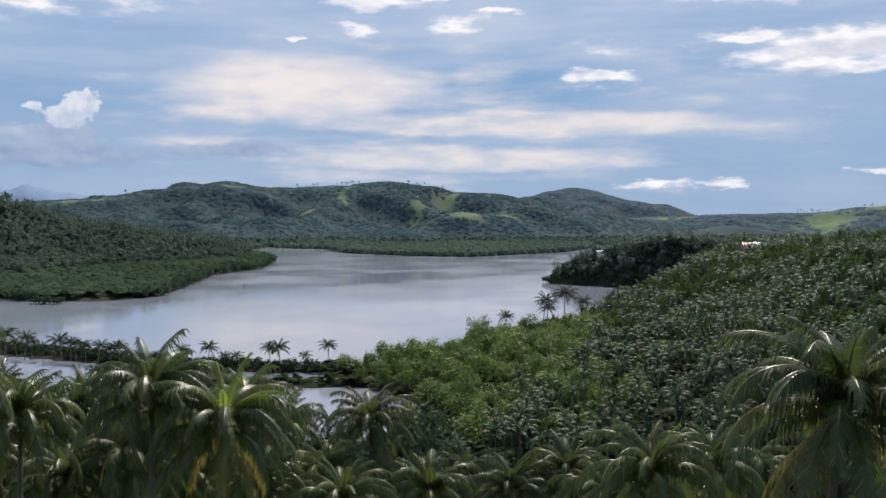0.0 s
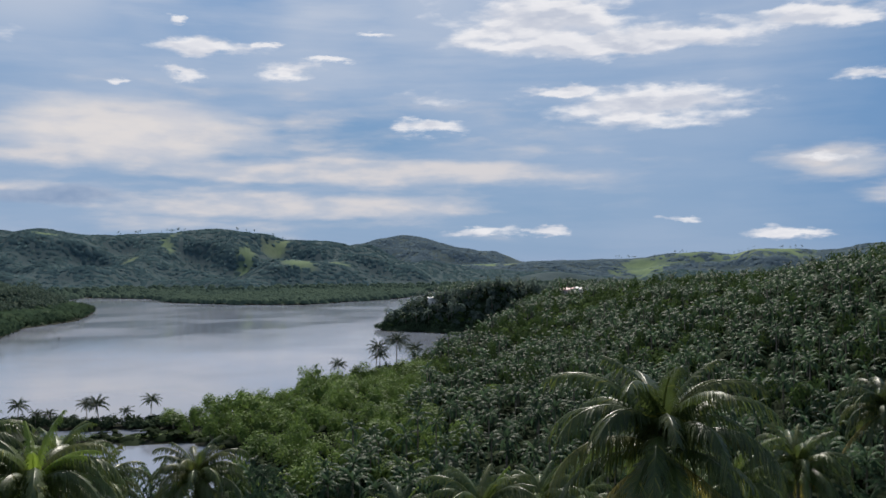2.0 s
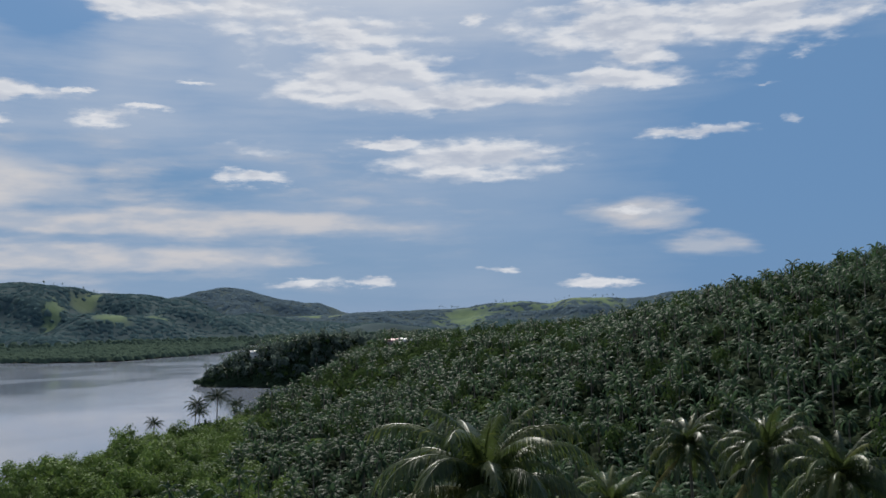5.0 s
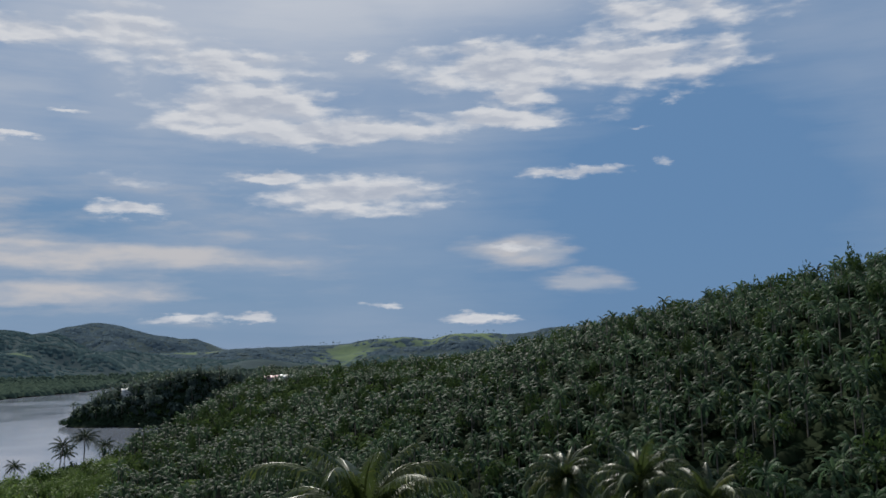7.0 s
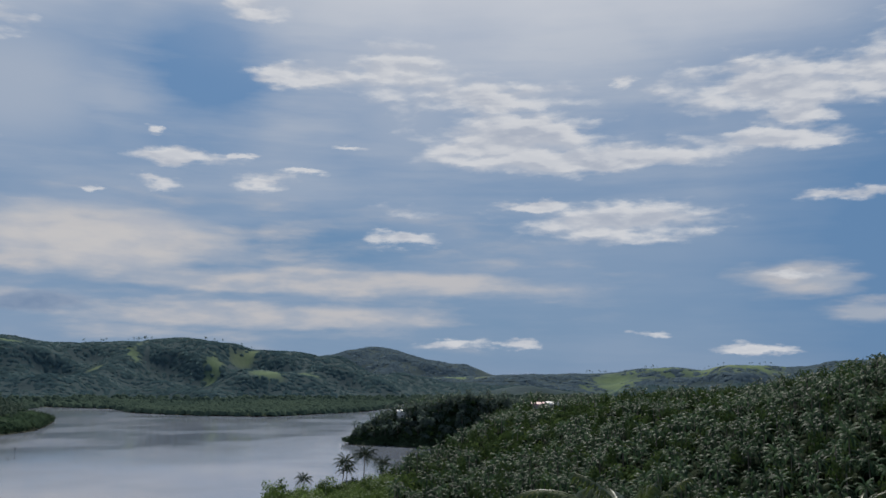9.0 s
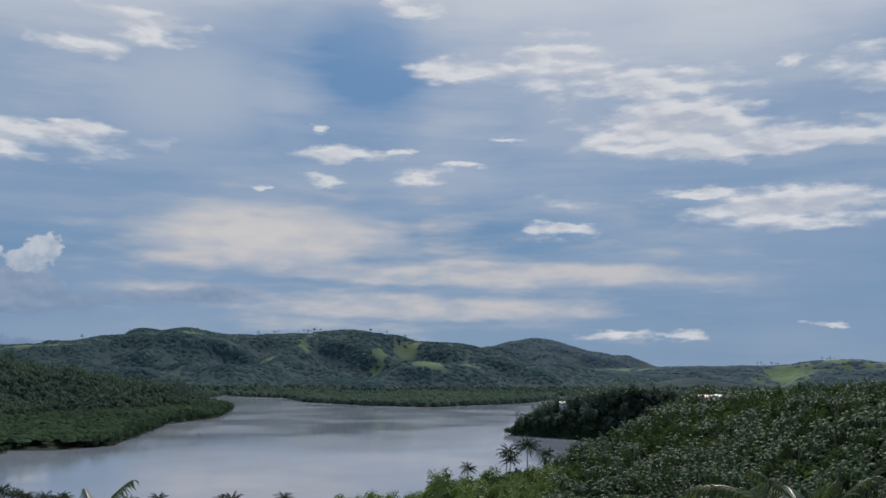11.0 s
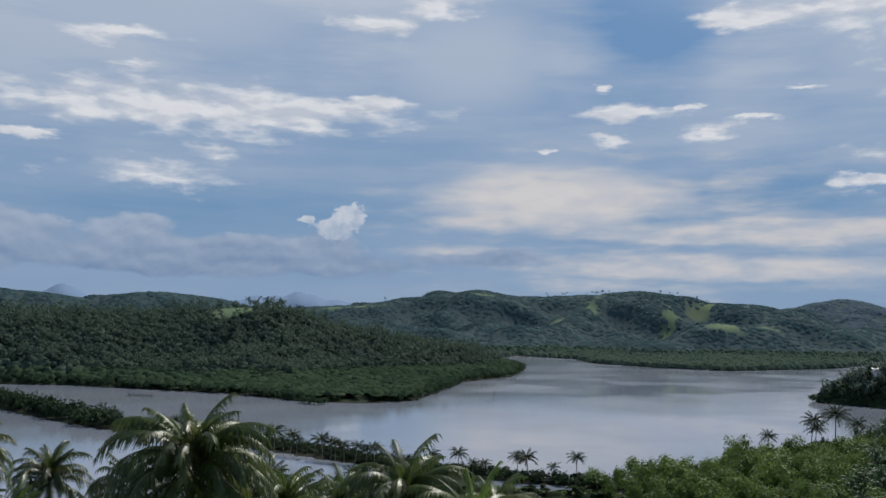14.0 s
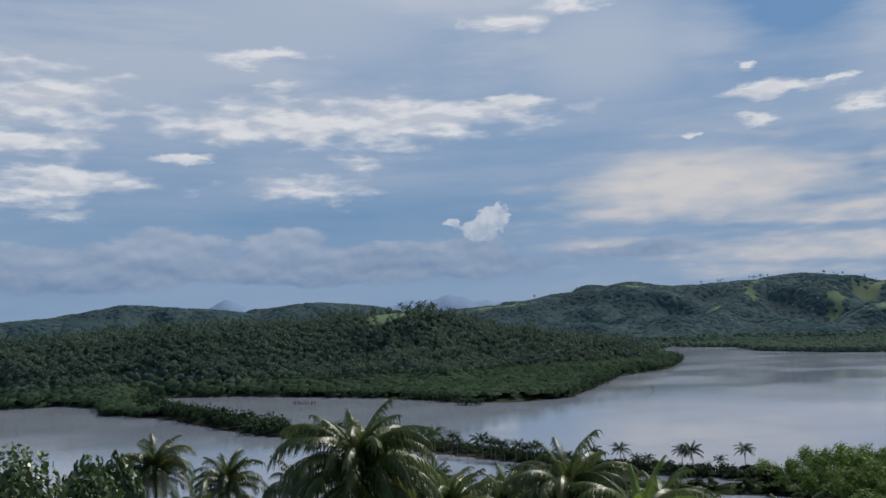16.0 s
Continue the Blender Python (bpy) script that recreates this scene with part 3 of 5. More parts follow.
def build_ground():
    bearings = np.concatenate([np.arange(-62, 72, 0.4), np.arange(72, 298, 5.0)])
    rings = np.concatenate([np.geomspace(4, 1000, 230), np.arange(1013, 2900, 13.0), np.geomspace(2950, 4900, 12)])
    a, r = np.meshgrid(np.radians(bearings), rings)
    x, y = (r * np.sin(a)).ravel(), (r * np.cos(a)).ravel()
    z = ground_height(x, y)
    verts = np.concatenate([np.stack([x, y, z], 1), [[0, 0, float(ground_height([0.0], [0.0])[0])]]])
    nb, nr = len(bearings), len(rings)
    i, j = np.meshgrid(np.arange(nr - 1), np.arange(nb), indexing="ij")
    k = (j + 1) % nb
    quads = np.stack([i * nb + j, i * nb + k, (i + 1) * nb + k, (i + 1) * nb + j], -1).reshape(-1, 4)
    centre = len(verts) - 1
    j0 = np.arange(nb)
    cap = np.stack([np.full(nb, centre), (j0 + 1) % nb, j0], 1)
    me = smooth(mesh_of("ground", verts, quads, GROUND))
    grass = np.concatenate([pasture(x, y), [0.0]]) * (np.hypot(verts[:, 0], verts[:, 1]) > 600)
    me.attributes.new("open_grass", "FLOAT", "POINT").data.foreach_set("value", grass.astype(np.float32))
    # distance mask that brings in the hazed floor colour beyond 1 km
    hazy_woods = np.clip((np.hypot(verts[:, 0], verts[:, 1]) - 1000) / 150, 0, 1) * (verts[:, 2] > 1.0)
    me.attributes.new("hazy_woods", "FLOAT", "POINT").data.foreach_set("value", hazy_woods.astype(np.float32))
    ob = tagged(new("ground", me), "green hilly land with grass slopes and muddy shores round the bay", "ground", kind="structure")
    bm = bmesh.new()
    bm.from_mesh(me)
    bm.verts.ensure_lookup_table()
    for f in cap:
        try:
            bm.faces.new([bm.verts[int(q)] for q in f])
        except ValueError:
            pass
    bm.normal_update()
    bm.to_mesh(me)
    bm.free()
    return ob


def build_water():
    n = 96
    rings = (0.0, 150.0, 400.0, 900.0, 2000.0, 4880.0)
    verts = [(0.0, 0.0, 0.0)]
    for r in rings[1:]:
        verts += [(r * math.sin(2 * math.pi * k / n), r * math.cos(2 * math.pi * k / n), 0.0) for k in range(n)]
    bm = bmesh.new()
    vs = [bm.verts.new(v) for v in verts]
    for k in range(n):
        bm.faces.new((vs[0], vs[1 + (k + 1) % n], vs[1 + k]))
        for q in range(len(rings) - 2):
            o = 1 + q * n
            bm.faces.new((vs[o + k], vs[o + (k + 1) % n], vs[o + n + (k + 1) % n], vs[o + n + k]))
    bmesh.ops.recalc_face_normals(bm, faces=bm.faces)
    me = bpy.data.meshes.new("water")
    bm.to_mesh(me)
    bm.free()
    me.materials.append(WATER)
    return tagged(new("water", me), "calm grey-blue water of a bay with faint ripples", "water", kind="structure")


build_ground()
build_water()


# ---------------------------------------------------------------- palms
def frond(length, lift, bend, leaves, leaf_len, leaf_wide, two=True, seed=0, twist=0.0, steps=12):
    """A feather leaf along +x from the origin: a bent rib with drooping leaflets on both sides."""
    g = np.random.default_rng(seed)
    s = np.linspace(0, 1, steps + 1)
    angle = lift - bend * s ** 1.25
    px = np.concatenate([[0], np.cumsum(np.cos(angle[:-1]))]) * length / steps
    pz = np.concatenate([[0], np.cumsum(np.sin(angle[:-1]))]) * length / steps
    pieces = []
    rib_w = np.interp(s, [0, 0.15, 1], [0.10, 0.055, 0.012]) * length / 4.2
    rv, rf = [], []
    for i in range(steps + 1):
        up = np.array([-math.sin(angle[i]), 0, math.cos(angle[i])])
        c = np.array([px[i], 0, pz[i]])
        rv += [c + (0, rib_w[i], 0), c + up * rib_w[i] * 0.5, c - (0, rib_w[i], 0)]
        if i:
            q = 3 * (i - 1)
            rf += [(q, q + 1, q + 4, q + 3), (q + 1, q + 2, q + 5, q + 4)] if two else [(q, q + 2, q + 5, q + 3)]
    pieces.append((np.array(rv), np.array(rf)))
    lv, lf = [], []
    for side in (-1, 1):
        for k in range(leaves):
            u = 0.12 + 0.87 * (k + 0.5) / leaves
            a = np.interp(u, s, angle)
            base = np.array([np.interp(u, s, px), 0, np.interp(u, s, pz)])
            along = np.array([math.cos(a), 0, math.sin(a)])
            up = np.array([-math.sin(a), 0, math.cos(a)])
            ln = leaf_len * (0.35 + 0.65 * math.sin(math.pi * min(1, 0.12 + 0.86 * u)) ** 0.7) * g.uniform(0.62, 1.12)
            fwd = 0.35 + 0.65 * u
            out = np.array([0, side, 0]) * (0.95 - 0.35 * u) + along * fwd + up * (0.12 + twist * side)
            out /= np.linalg.norm(out)
            mid = base + out * ln * 0.42 + np.array([0, 0, -0.16 * ln])
            end = base + out * ln * (0.52 + 0.3 * g.random()) + np.array([0, 0, -(0.40 + 0.5 * g.random()) * ln])
            w = along * leaf_wide * 0.5
            o = len(lv)
            if two:
                lv += [base - w, base + w, mid + w * 1.1, mid - w * 1.1, end + w * 0.15, end - w * 0.15]
                lf += [(o, o + 1, o + 2, o + 3), (o + 3, o + 2, o + 4, o + 5)]
            else:
                lv += [base - w, base + w, end + w * 0.25, end - w * 0.25]
                lf += [(o, o + 1, o + 2, o + 3)]
    pieces.append((np.array(lv), np.array(lf)))
    return joined(pieces)


def crown(fronds, length, leaves, leaf_len, leaf_wide, two, seed, steps=5, droop=1.0):
    """A whole palm crown round the origin."""
    g = np.random.default_rng(seed)
    pieces = []
    for k in range(fronds):
        u = (k + 0.5) / fronds
        lift = math.radians(82 - 100 * u ** 0.9 + g.uniform(-8, 8))
        v, f = frond(length * g.uniform(0.85, 1.1) * (0.75 + 0.25 * min(1, u * 3)), lift, droop * (0.7 + 1.4 * (1 - abs(u - 0.5))), leaves, leaf_len, leaf_wide, two,
                     seed * 50 + k, g.uniform(-0.25, 0.25), steps)
        pieces.append((v @ turn_z(k * 2.39996 + g.uniform(-0.3, 0.3)).T, f))
    return joined(pieces)


def blade(length, lift, bend, wide, steps, seed):
    """A feather leaf seen from afar: a bent rib with ragged fingers on both sides, flat near the rib's arch and hanging towards its tip."""
    g = np.random.default_rng(seed)
    s = np.linspace(0, 1, steps + 1)
    angle = lift - bend * s ** 1.25
    px = np.concatenate([[0], np.cumsum(np.cos(angle[:-1]))]) * length / steps
    pz = np.concatenate([[0], np.cumsum(np.sin(angle[:-1]))]) * length / steps
    half = wide * np.interp(s, [0, 0.15, 0.45, 0.85, 1], [0.25, 0.8, 1.0, 0.75, 0.3])
    vs, fs = [(px[k], 0.0, pz[k]) for k in range(steps + 1)], []
    for k in range(steps):
        for side in (-1, 1):
            w = half[k] * g.uniform(0.8, 1.25)
            drop = w * (g.uniform(0.2, 0.7) + 0.9 * s[k])
            lead = (0.35 + 0.5 * s[k]) * w
            gap = g.uniform(0.5, 0.85)
            o = len(vs)
            vs += [(px[k] + (px[k + 1] - px[k]) * gap + lead, side * w, pz[k] + (pz[k + 1] - pz[k]) * gap - drop), (px[k] + lead, side * w * 0.9, pz[k] - drop * 0.95)]
            fs.append((k, k + 1, o, o + 1) if side > 0 else (o + 1, o, k + 1, k))
    return np.array(vs, float), np.array(fs)


def blade_crown(fronds, length, wide, steps, seed):
    g = np.random.default_rng(seed)
    pieces = []
    for k in range(fronds):
        u = (k + 0.5) / fronds
        lift = math.radians(84 - 108 * u + g.uniform(-12, 12))
        v, f = blade(length * g.uniform(0.8, 1.1), lift, 0.9 + 1.4 * (1 - abs(u - 0.5)), wide, steps, seed * 70 + k)
        pieces.append((v @ turn_z(k * 2.39996 + g.uniform(-0.3, 0.3)).T, f))
    return joined(pieces)


def palm_trunk(height, lean, seed, sides=8, rings=14):
    g = np.random.default_rng(seed)
    a = g.uniform(0, 2 * math.pi)
    t = np.linspace(0, 1, rings)
    pts = np.stack([lean * math.cos(a) * (t ** 1.7 - 1), lean * math.sin(a) * (t ** 1.7 - 1), height * t - (1 - t) * 0.6], 1)
    r = np.interp(t, [0, 0.06, 0.9, 1], [0.24, 0.17, 0.12, 0.15]) * (1 + 0.06 * np.cos(np.arange(rings) * math.pi))
    v, f = tube(pts, r, sides)
    return v, f


def build_near_palm(x, y, top, span, seed, young=0, dry=2, count=40):
    """A palm whose leaves are parts of their own: crown centre at height top, span metres across."""
    g = np.random.default_rng(seed)
    base = float(ground_height([x], [y])[0])
    look_ = "tall coconut palm with arching green fronds on the hillside"
    if young:
        look_ = "coconut palm with bright yellow-green young fronds at its top"
    elif dry > 3:
        look_ = "coconut palm with drooping yellowed old fronds on the hillside"
    ob = thing("coconut_palm", look_, "palm tree", "coconut palms of the hillside", where=pose(x, y, base))
    height = max(3.0, top - base)
    part("trunk", smooth(mesh_of("palm_trunk", *palm_trunk(height, g.uniform(0.2, 0.9), seed, 10, 26), BARK)), ob, "ringed grey-brown trunk")
    for k in range(count):
        u = (k + 0.5) / count
        fresh, worn = k < young, k >= count - dry
        if worn:
            me = DRY_FRONDS[int(g.integers(2))]
        elif fresh:
            me = YOUNG_FRONDS[int(g.integers(2))]
        else:
            step = min(6, int(u * 7.0 + g.uniform(-0.4, 0.4)))
            me = GREEN_FRONDS[max(0, step)][int(g.integers(2))]
        size = span / 7.0 * g.uniform(0.88, 1.1) * (0.78 if fresh or u < 0.12 else 1.0)
        fr = part("frond", me, ob, "yellow-brown drying frond, yellowed further as if backlit" if worn else ("upright young yellow-green frond" if fresh else ""))
        az = math.degrees(k * 2.39996) + g.uniform(-15, 15)
        fr.matrix_basis = pose(0, 0, height - 0.15 - 0.35 * u, g.uniform(-6, 6), g.uniform(-6, 6), az) @ Matrix.Scale(size, 4)
    return ob


def frond_mesh(name, material, seed, lift, bend, leaves=46, leaf_len=1.08, wide=0.066):
    return mesh_of(name, *frond(4.3, radians(lift), bend, leaves, leaf_len, wide, True, seed, 0.0), material)


GREEN_FRONDS = [[frond_mesh("palm_frond", PALM, 10 * s + v, lift + 4 * v, bend + 0.25 * v) for v in (0, 1)]
                for s, (lift, bend) in enumerate(((80, 1.1), (68, 1.7), (58, 2.0), (44, 2.1), (28, 1.9), (8, 1.6), (-14, 1.2)))]
YOUNG_FRONDS = [frond_mesh("palm_young_frond", PALM_YOUNG, s, l_, b_, 48, 0.8) for s, l_, b_ in ((5, 80, 0.7), (6, 64, 1.3))]
DRY_FRONDS = [frond_mesh("palm_dry_frond", PALM_DRY_BACKLIT, s, -30, b_, 34, 0.85) for s, b_ in ((7, 0.9), (8, 0.6))]

NEAR = []


def near_palm(az, el, d, span, seed, **more):
    x, y = polar(az, d)
    NEAR.append((x, y))
    build_near_palm(x, y, EYE + d * math.tan(radians(el)), span, seed, **more)


near_palm(-13.4, -12.1, 43, 7.2, 11, young=7, dry=5, count=40)
near_palm(-17.5, -10.4, 45, 6.6, 12)
near_palm(-24.6, -11.0, 55, 7.0, 13)
near_palm(-18.8, -13.9, 58, 7.0, 14)
near_palm(-4.5, -12.4, 68, 7.4, 15, dry=1)
near_palm(1.3, -15.4, 94, 6.8, 16)
near_palm(23.6, -10.4, 30, 7.2, 17, dry=6, count=44)
near_palm(12.7, -15.1, 49, 7.2, 18, young=1, dry=3)
near_palm(7.6, -15.3, 72, 7.0, 19, young=2)
near_palm(-21.2, -10.6, 72, 7.0, 20)
near_palm(-9.9, -12.6, 72, 7.2, 21, dry=3)
near_palm(-30.1, -8.3, 42, 7.4, 22, count=58)
near_palm(-41.9, -7.6, 80, 7.2, 23)
near_palm(-37.8, -8.8, 84, 7.0, 24)
near_palm(-33.5, -9.8, 78, 7.0, 27)
near_palm(40.1, -8.3, 68, 7.4, 25)
near_palm(35.7, -8.0, 78, 7.0, 26)

for az_, el_, d_, seed_ in ((-27.2, -13.2, 62, 41), (-22.3, -14.6, 60, 42), (-15.6, -15.2, 66, 43), (-11.3, -15.8, 58, 44), (-7.4, -15.6, 64, 45),
                            (-6.3, -17.0, 56, 46), (-0.9, -16.6, 62, 47), (4.2, -16.4, 70, 48), (9.9, -16.9, 60, 49), (16.3, -14.4, 58, 50), (18.6, -14.6, 72, 51),
                            (27.6, -13.2, 56, 52), (31.2, -11.6, 66, 53), (44.0, -9.6, 60, 54), (-44.5, -11.4, 70, 55), (-25.8, -10.2, 84, 56), (-20.0, -12.0, 88, 57),
                            (-28.0, -9.6, 74, 61), (-26.1, -10.4, 66, 62), (-24.3, -11.0, 72, 63), (-17.2, -10.3, 62, 66), (-14.6, -12.0, 70, 67), (-12.1, -11.4, 58, 68), (-39.6, -11.2, 70, 71), (-35.2, -11.6, 76, 72)):
    near_palm(az_, el_, d_, 7.0, seed_, dry=int(rng.integers(1, 4)))

# palms further down: one crown mesh each
MID = [crown(20, 3.8, 22, 0.90, 0.125, False, 60 + k) for k in range(6)]
CROWNS = [mesh_of("palm_crown", *MID[k], PALM) for k in range(6)]
# crowns of the dike and inlet palms, in the leaf darkened for backlight
DARK_CROWNS = [mesh_of("palm_crown", *crown(24, 4.2, 20, 0.85, 0.19, False, 260 + k, 5, 0.7), BACKLIT_PALM) for k in range(6)]
TRUNKS = [smooth(mesh_of("palm_trunk", *palm_trunk(h, 0.5, 80 + k, 6, 8), BARK)) for k, h in enumerate((7.5, 9.0, 10.5, 5.8))]
PATTERNS = {}


def mid_palm(x, y, k, h, where, group, label="coconut palm with a full crown of dark green fronds"):
    """A palm of trunk and crown; each pattern is built once and then copied."""
    if (k, h, group) not in PATTERNS:
        ob = thing("coconut_palm", label, "palm tree", group, where=where)
        part("trunk", TRUNKS[h], ob)
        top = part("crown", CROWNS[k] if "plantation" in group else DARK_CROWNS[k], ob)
        top.matrix_basis = pose(0, 0, (7.5, 9.0, 10.5, 5.8)[h])
        PATTERNS[(k, h, group)] = ob
        return ob
    return copy_thing(PATTERNS[(k, h, group)], where)


def scatter(x0, x1, y0, y1, step, seed, jitter=0.42):
    g = np.random.default_rng(seed)
    x, y = np.meshgrid(np.arange(x0, x1, step), np.arange(y0, y1, step))
    x, y = x.ravel().copy(), y.ravel().copy()
    x[(np.round((y - y0) / step) % 2) == 1] += step / 2
    return x + g.uniform(-jitter, jitter, x.shape) * step, y + g.uniform(-jitter, jitter, y.shape) * step


def in_bush_land(x, y):
    """The stretch of bright bushes and bamboo between the ponds and the inlet."""
    ring = [(-24, 272), (5, 316), (38, 352), (50, 372), (58, 350), (46, 300), (38, 255), (32, 205), (22, 175), (2, 168), (-4, 196), (-2, 228), (-16, 246)]
    return edge_distance(x, y, ring)


def plantation():
    x, y = scatter(-260, 330, 40, 700, 5.7, 21, 0.45)
    a, d = bearing(x, y)
    z = ground_height(x, y)
    gap = np.min(np.hypot(x[:, None] - np.array(NEAR)[None, :, 0], y[:, None] - np.array(NEAR)[None, :, 1]), axis=1)
    ok = (a > -56) & (a < 66) & (d > 62) & (wetness(x, y) < -5) & (in_bush_land(x, y) + 9 * wave(x, y, 40, 75) < 2) & (gap > 5.5)
    ok &= ~((a < 0) & (d > 235)) & (z > 0.3)
    ok &= ~((a < 3) & (d > 150) & (x > -62) & (y > 175))
    ok &= ~((a > 27) & (d > 520)) & (x < np.interp(y, [100, 225, 344, 443, 525, 640], [305, 275, 270, 262, 230, 190]))
    # towards the inlet the palms give way to shrubs and small trees
    mixed = (d > 230) & (d < 545) & (a < 30) & (wave(x, y, 55, 76) + 0.5 * wave(x, y, 22, 77) > np.interp(d, [230, 330, 480], [0.7, 0.1, -0.25]))
    ok &= ~mixed & (np.random.default_rng(22).random(len(x)) < np.interp(d, [80, 240], [0.52, 0.95]))
    x, y, z, d = x[ok], y[ok], z[ok], d[ok]
    order = np.argsort(d)
    return x[order], y[order], z[order], d[order]


px_, py_, pz_, pd_ = plantation()
N_SINGLE = 150
for i in range(min(N_SINGLE, len(px_))):
    s = rng.uniform(0.82, 1.12)
    mid_palm(px_[i], py_[i], int(rng.integers(6)), int(rng.integers(3)),
             pose(px_[i], py_[i], pz_[i], rng.uniform(-4, 4), rng.uniform(-4, 4), rng.uniform(0, 360)) @ Matrix.Scale(s, 4), "palms of the plantation")


def many_palms(name, label, x, y, z, material, patterns, tall, seed, trunks=True):
    """Palms past counting, as one mesh."""
    g = np.random.default_rng(seed)
    kind = g.integers(0, len(patterns), len(x))
    pieces = []
    # palms are sized down with distance from the camera to fit its view
    view_scale = np.interp(np.hypot(x, y), [110, 240], [1.0, 0.72]) if trunks else np.ones(len(x))
    hts = (g.uniform(*tall, len(x)) + 4.0 * (g.random(len(x)) < 0.18)) * view_scale
    for k, pat in enumerate(patterns):
        s = kind == k
        if s.any():
            pieces.append(spread(pat, np.stack([x[s], y[s], z[s] + hts[s]], 1), g.uniform(0, 6.28, s.sum()), g.uniform(0.72, 1.18, s.sum()) * (0.15 + 0.85 * view_scale[s])))
    leaves = sum(len(f) for _, f in pieces)
    if trunks:
        stem = tube([(0, 0, -0.5), (0.05, 0, 0.5), (0, 0, 1.0)], [0.2, 0.16, 0.14], 4)
        pieces.append(spread(stem, np.stack([x, y, z], 1), g.uniform(0, 6.28, len(x)), np.ones(len(x)), hts))
    me = mesh_of(name, *joined(pieces), material)
    me.materials.append(BARK)
    me.polygons.foreach_set("material_index", (np.arange(len(me.polygons)) >= leaves).astype(np.int32))
    return tagged(new(name, me), label, "palm trees", kind="stuff")


LIGHT = [crown(20, 4.0, 15, 0.95, 0.20, False, 110 + k) for k in range(5)]
SMALL = [blade_crown(17, 4.7, 0.40, 8, 120 + k) for k in range(6)]
THIN = [blade_crown(13, 4.9, 0.48, 6, 130 + k) for k in range(5)]
TINY = [blade_crown(10, 3.8, 0.75, 3, 140 + k) for k in range(4)]
near_end, split = int(np.searchsorted(pd_, 150)), int(np.searchsorted(pd_, 290))
for label, some, patterns, seed in (("dense coconut palms covering the lower slope", slice(N_SINGLE, near_end), LIGHT, 30),
                                    ("dense coconut palms covering the slope", slice(near_end, split), SMALL, 31),
                                    ("dense coconut palms covering the upper slope and ridge", slice(split, None), THIN, 32)):
    many_palms("palm_plantation", label, px_[some], py_[some], pz_[some], PALM_MANY, patterns, (3.2, 9.0), seed)


# ---------------------------------------------------------------- leaf clumps, bushes, mangroves, forest
def clump(leaves, size, seed, flat=0.7, shell=0.55, wild=0.55, up=0.35):
    """Loose leaves over an uneven crown of radius 1, sitting on the ground."""
    g = np.random.default_rng(seed)
    lobes = [(g.uniform(-0.5, 0.5), g.uniform(-0.5, 0.5), g.uniform(0.25, 0.75), g.uniform(0.35, 0.6)) for _ in range(6)]
    vs, fs = [], []
    for k in range(leaves):
        lx, ly, lz, lr = lobes[k % 6]
        d = g.normal(size=3)
        d /= np.linalg.norm(d)
        if d[2] < -0.35:
            d[2] *= -1
        p = np.array([lx, ly, lz]) + d * lr * g.uniform(shell, 1.05)
        p[2] = max(0.02, p[2]) * flat / 0.7
        nrm = d + g.normal(size=3) * wild + np.array([0, 0, up])
        nrm /= np.linalg.norm(nrm)
        a = np.cross(nrm, g.normal(size=3))
        a /= np.linalg.norm(a)
        b = np.cross(nrm, a)
        w, h = size * g.uniform(0.6, 1.2), size * g.uniform(0.6, 1.3)
        o = len(vs)
        vs += [p - a * w * 0.5, p + b * h * 0.45, p + a * w * 0.5, p - b * h * 0.45]
        fs.append((o, o + 1, o + 2, o + 3))
    return np.array(vs), np.array(fs)


def many_clumps(name, label, category, x, y, z, radius, tall, material, patterns, seed):
    g = np.random.default_rng(seed)
    kind = g.integers(0, len(patterns), len(x))
    pieces = []
    for k, pat in enumerate(patterns):
        s = kind == k
        if s.any():
            r = g.uniform(*radius, s.sum())
            v, f = spread(pat, np.stack([x[s], y[s], z[s]], 1), g.uniform(0, 6.28, s.sum()), r, g.uniform(*tall, s.sum()))
            if patterns is LOW_DOMES or patterns is DOMES:
                # low crowns follow the slope that they stand on
                n = len(pat[0])
                sx = np.clip((ground_height(x[s] + 2, y[s]) - ground_height(x[s] - 2, y[s])) / 4, -0.8, 0.8)
                sy = np.clip((ground_height(x[s], y[s] + 2) - ground_height(x[s], y[s] - 2)) / 4, -0.8, 0.8)
                v[:, 2] += np.repeat(sx, n) * (v[:, 0] - np.repeat(x[s], n)) + np.repeat(sy, n) * (v[:, 1] - np.repeat(y[s], n))
            pieces.append((v, f))
    me = mesh_of(name, *joined(pieces), material)
    if patterns is LOW_DOMES:
        smooth(me)
    return tagged(new(name, me), label, category, kind="stuff")


CL_FINE = [clump(210, 0.17, 200 + k, wild=0.4, up=0.4) for k in range(4)]
CL_MID = [clump(66, 0.33, 210 + k, wild=0.35, up=0.45) for k in range(4)]
CL_FAR = [clump(24, 0.55, 220 + k, wild=0.3, up=0.6) for k in range(4)]



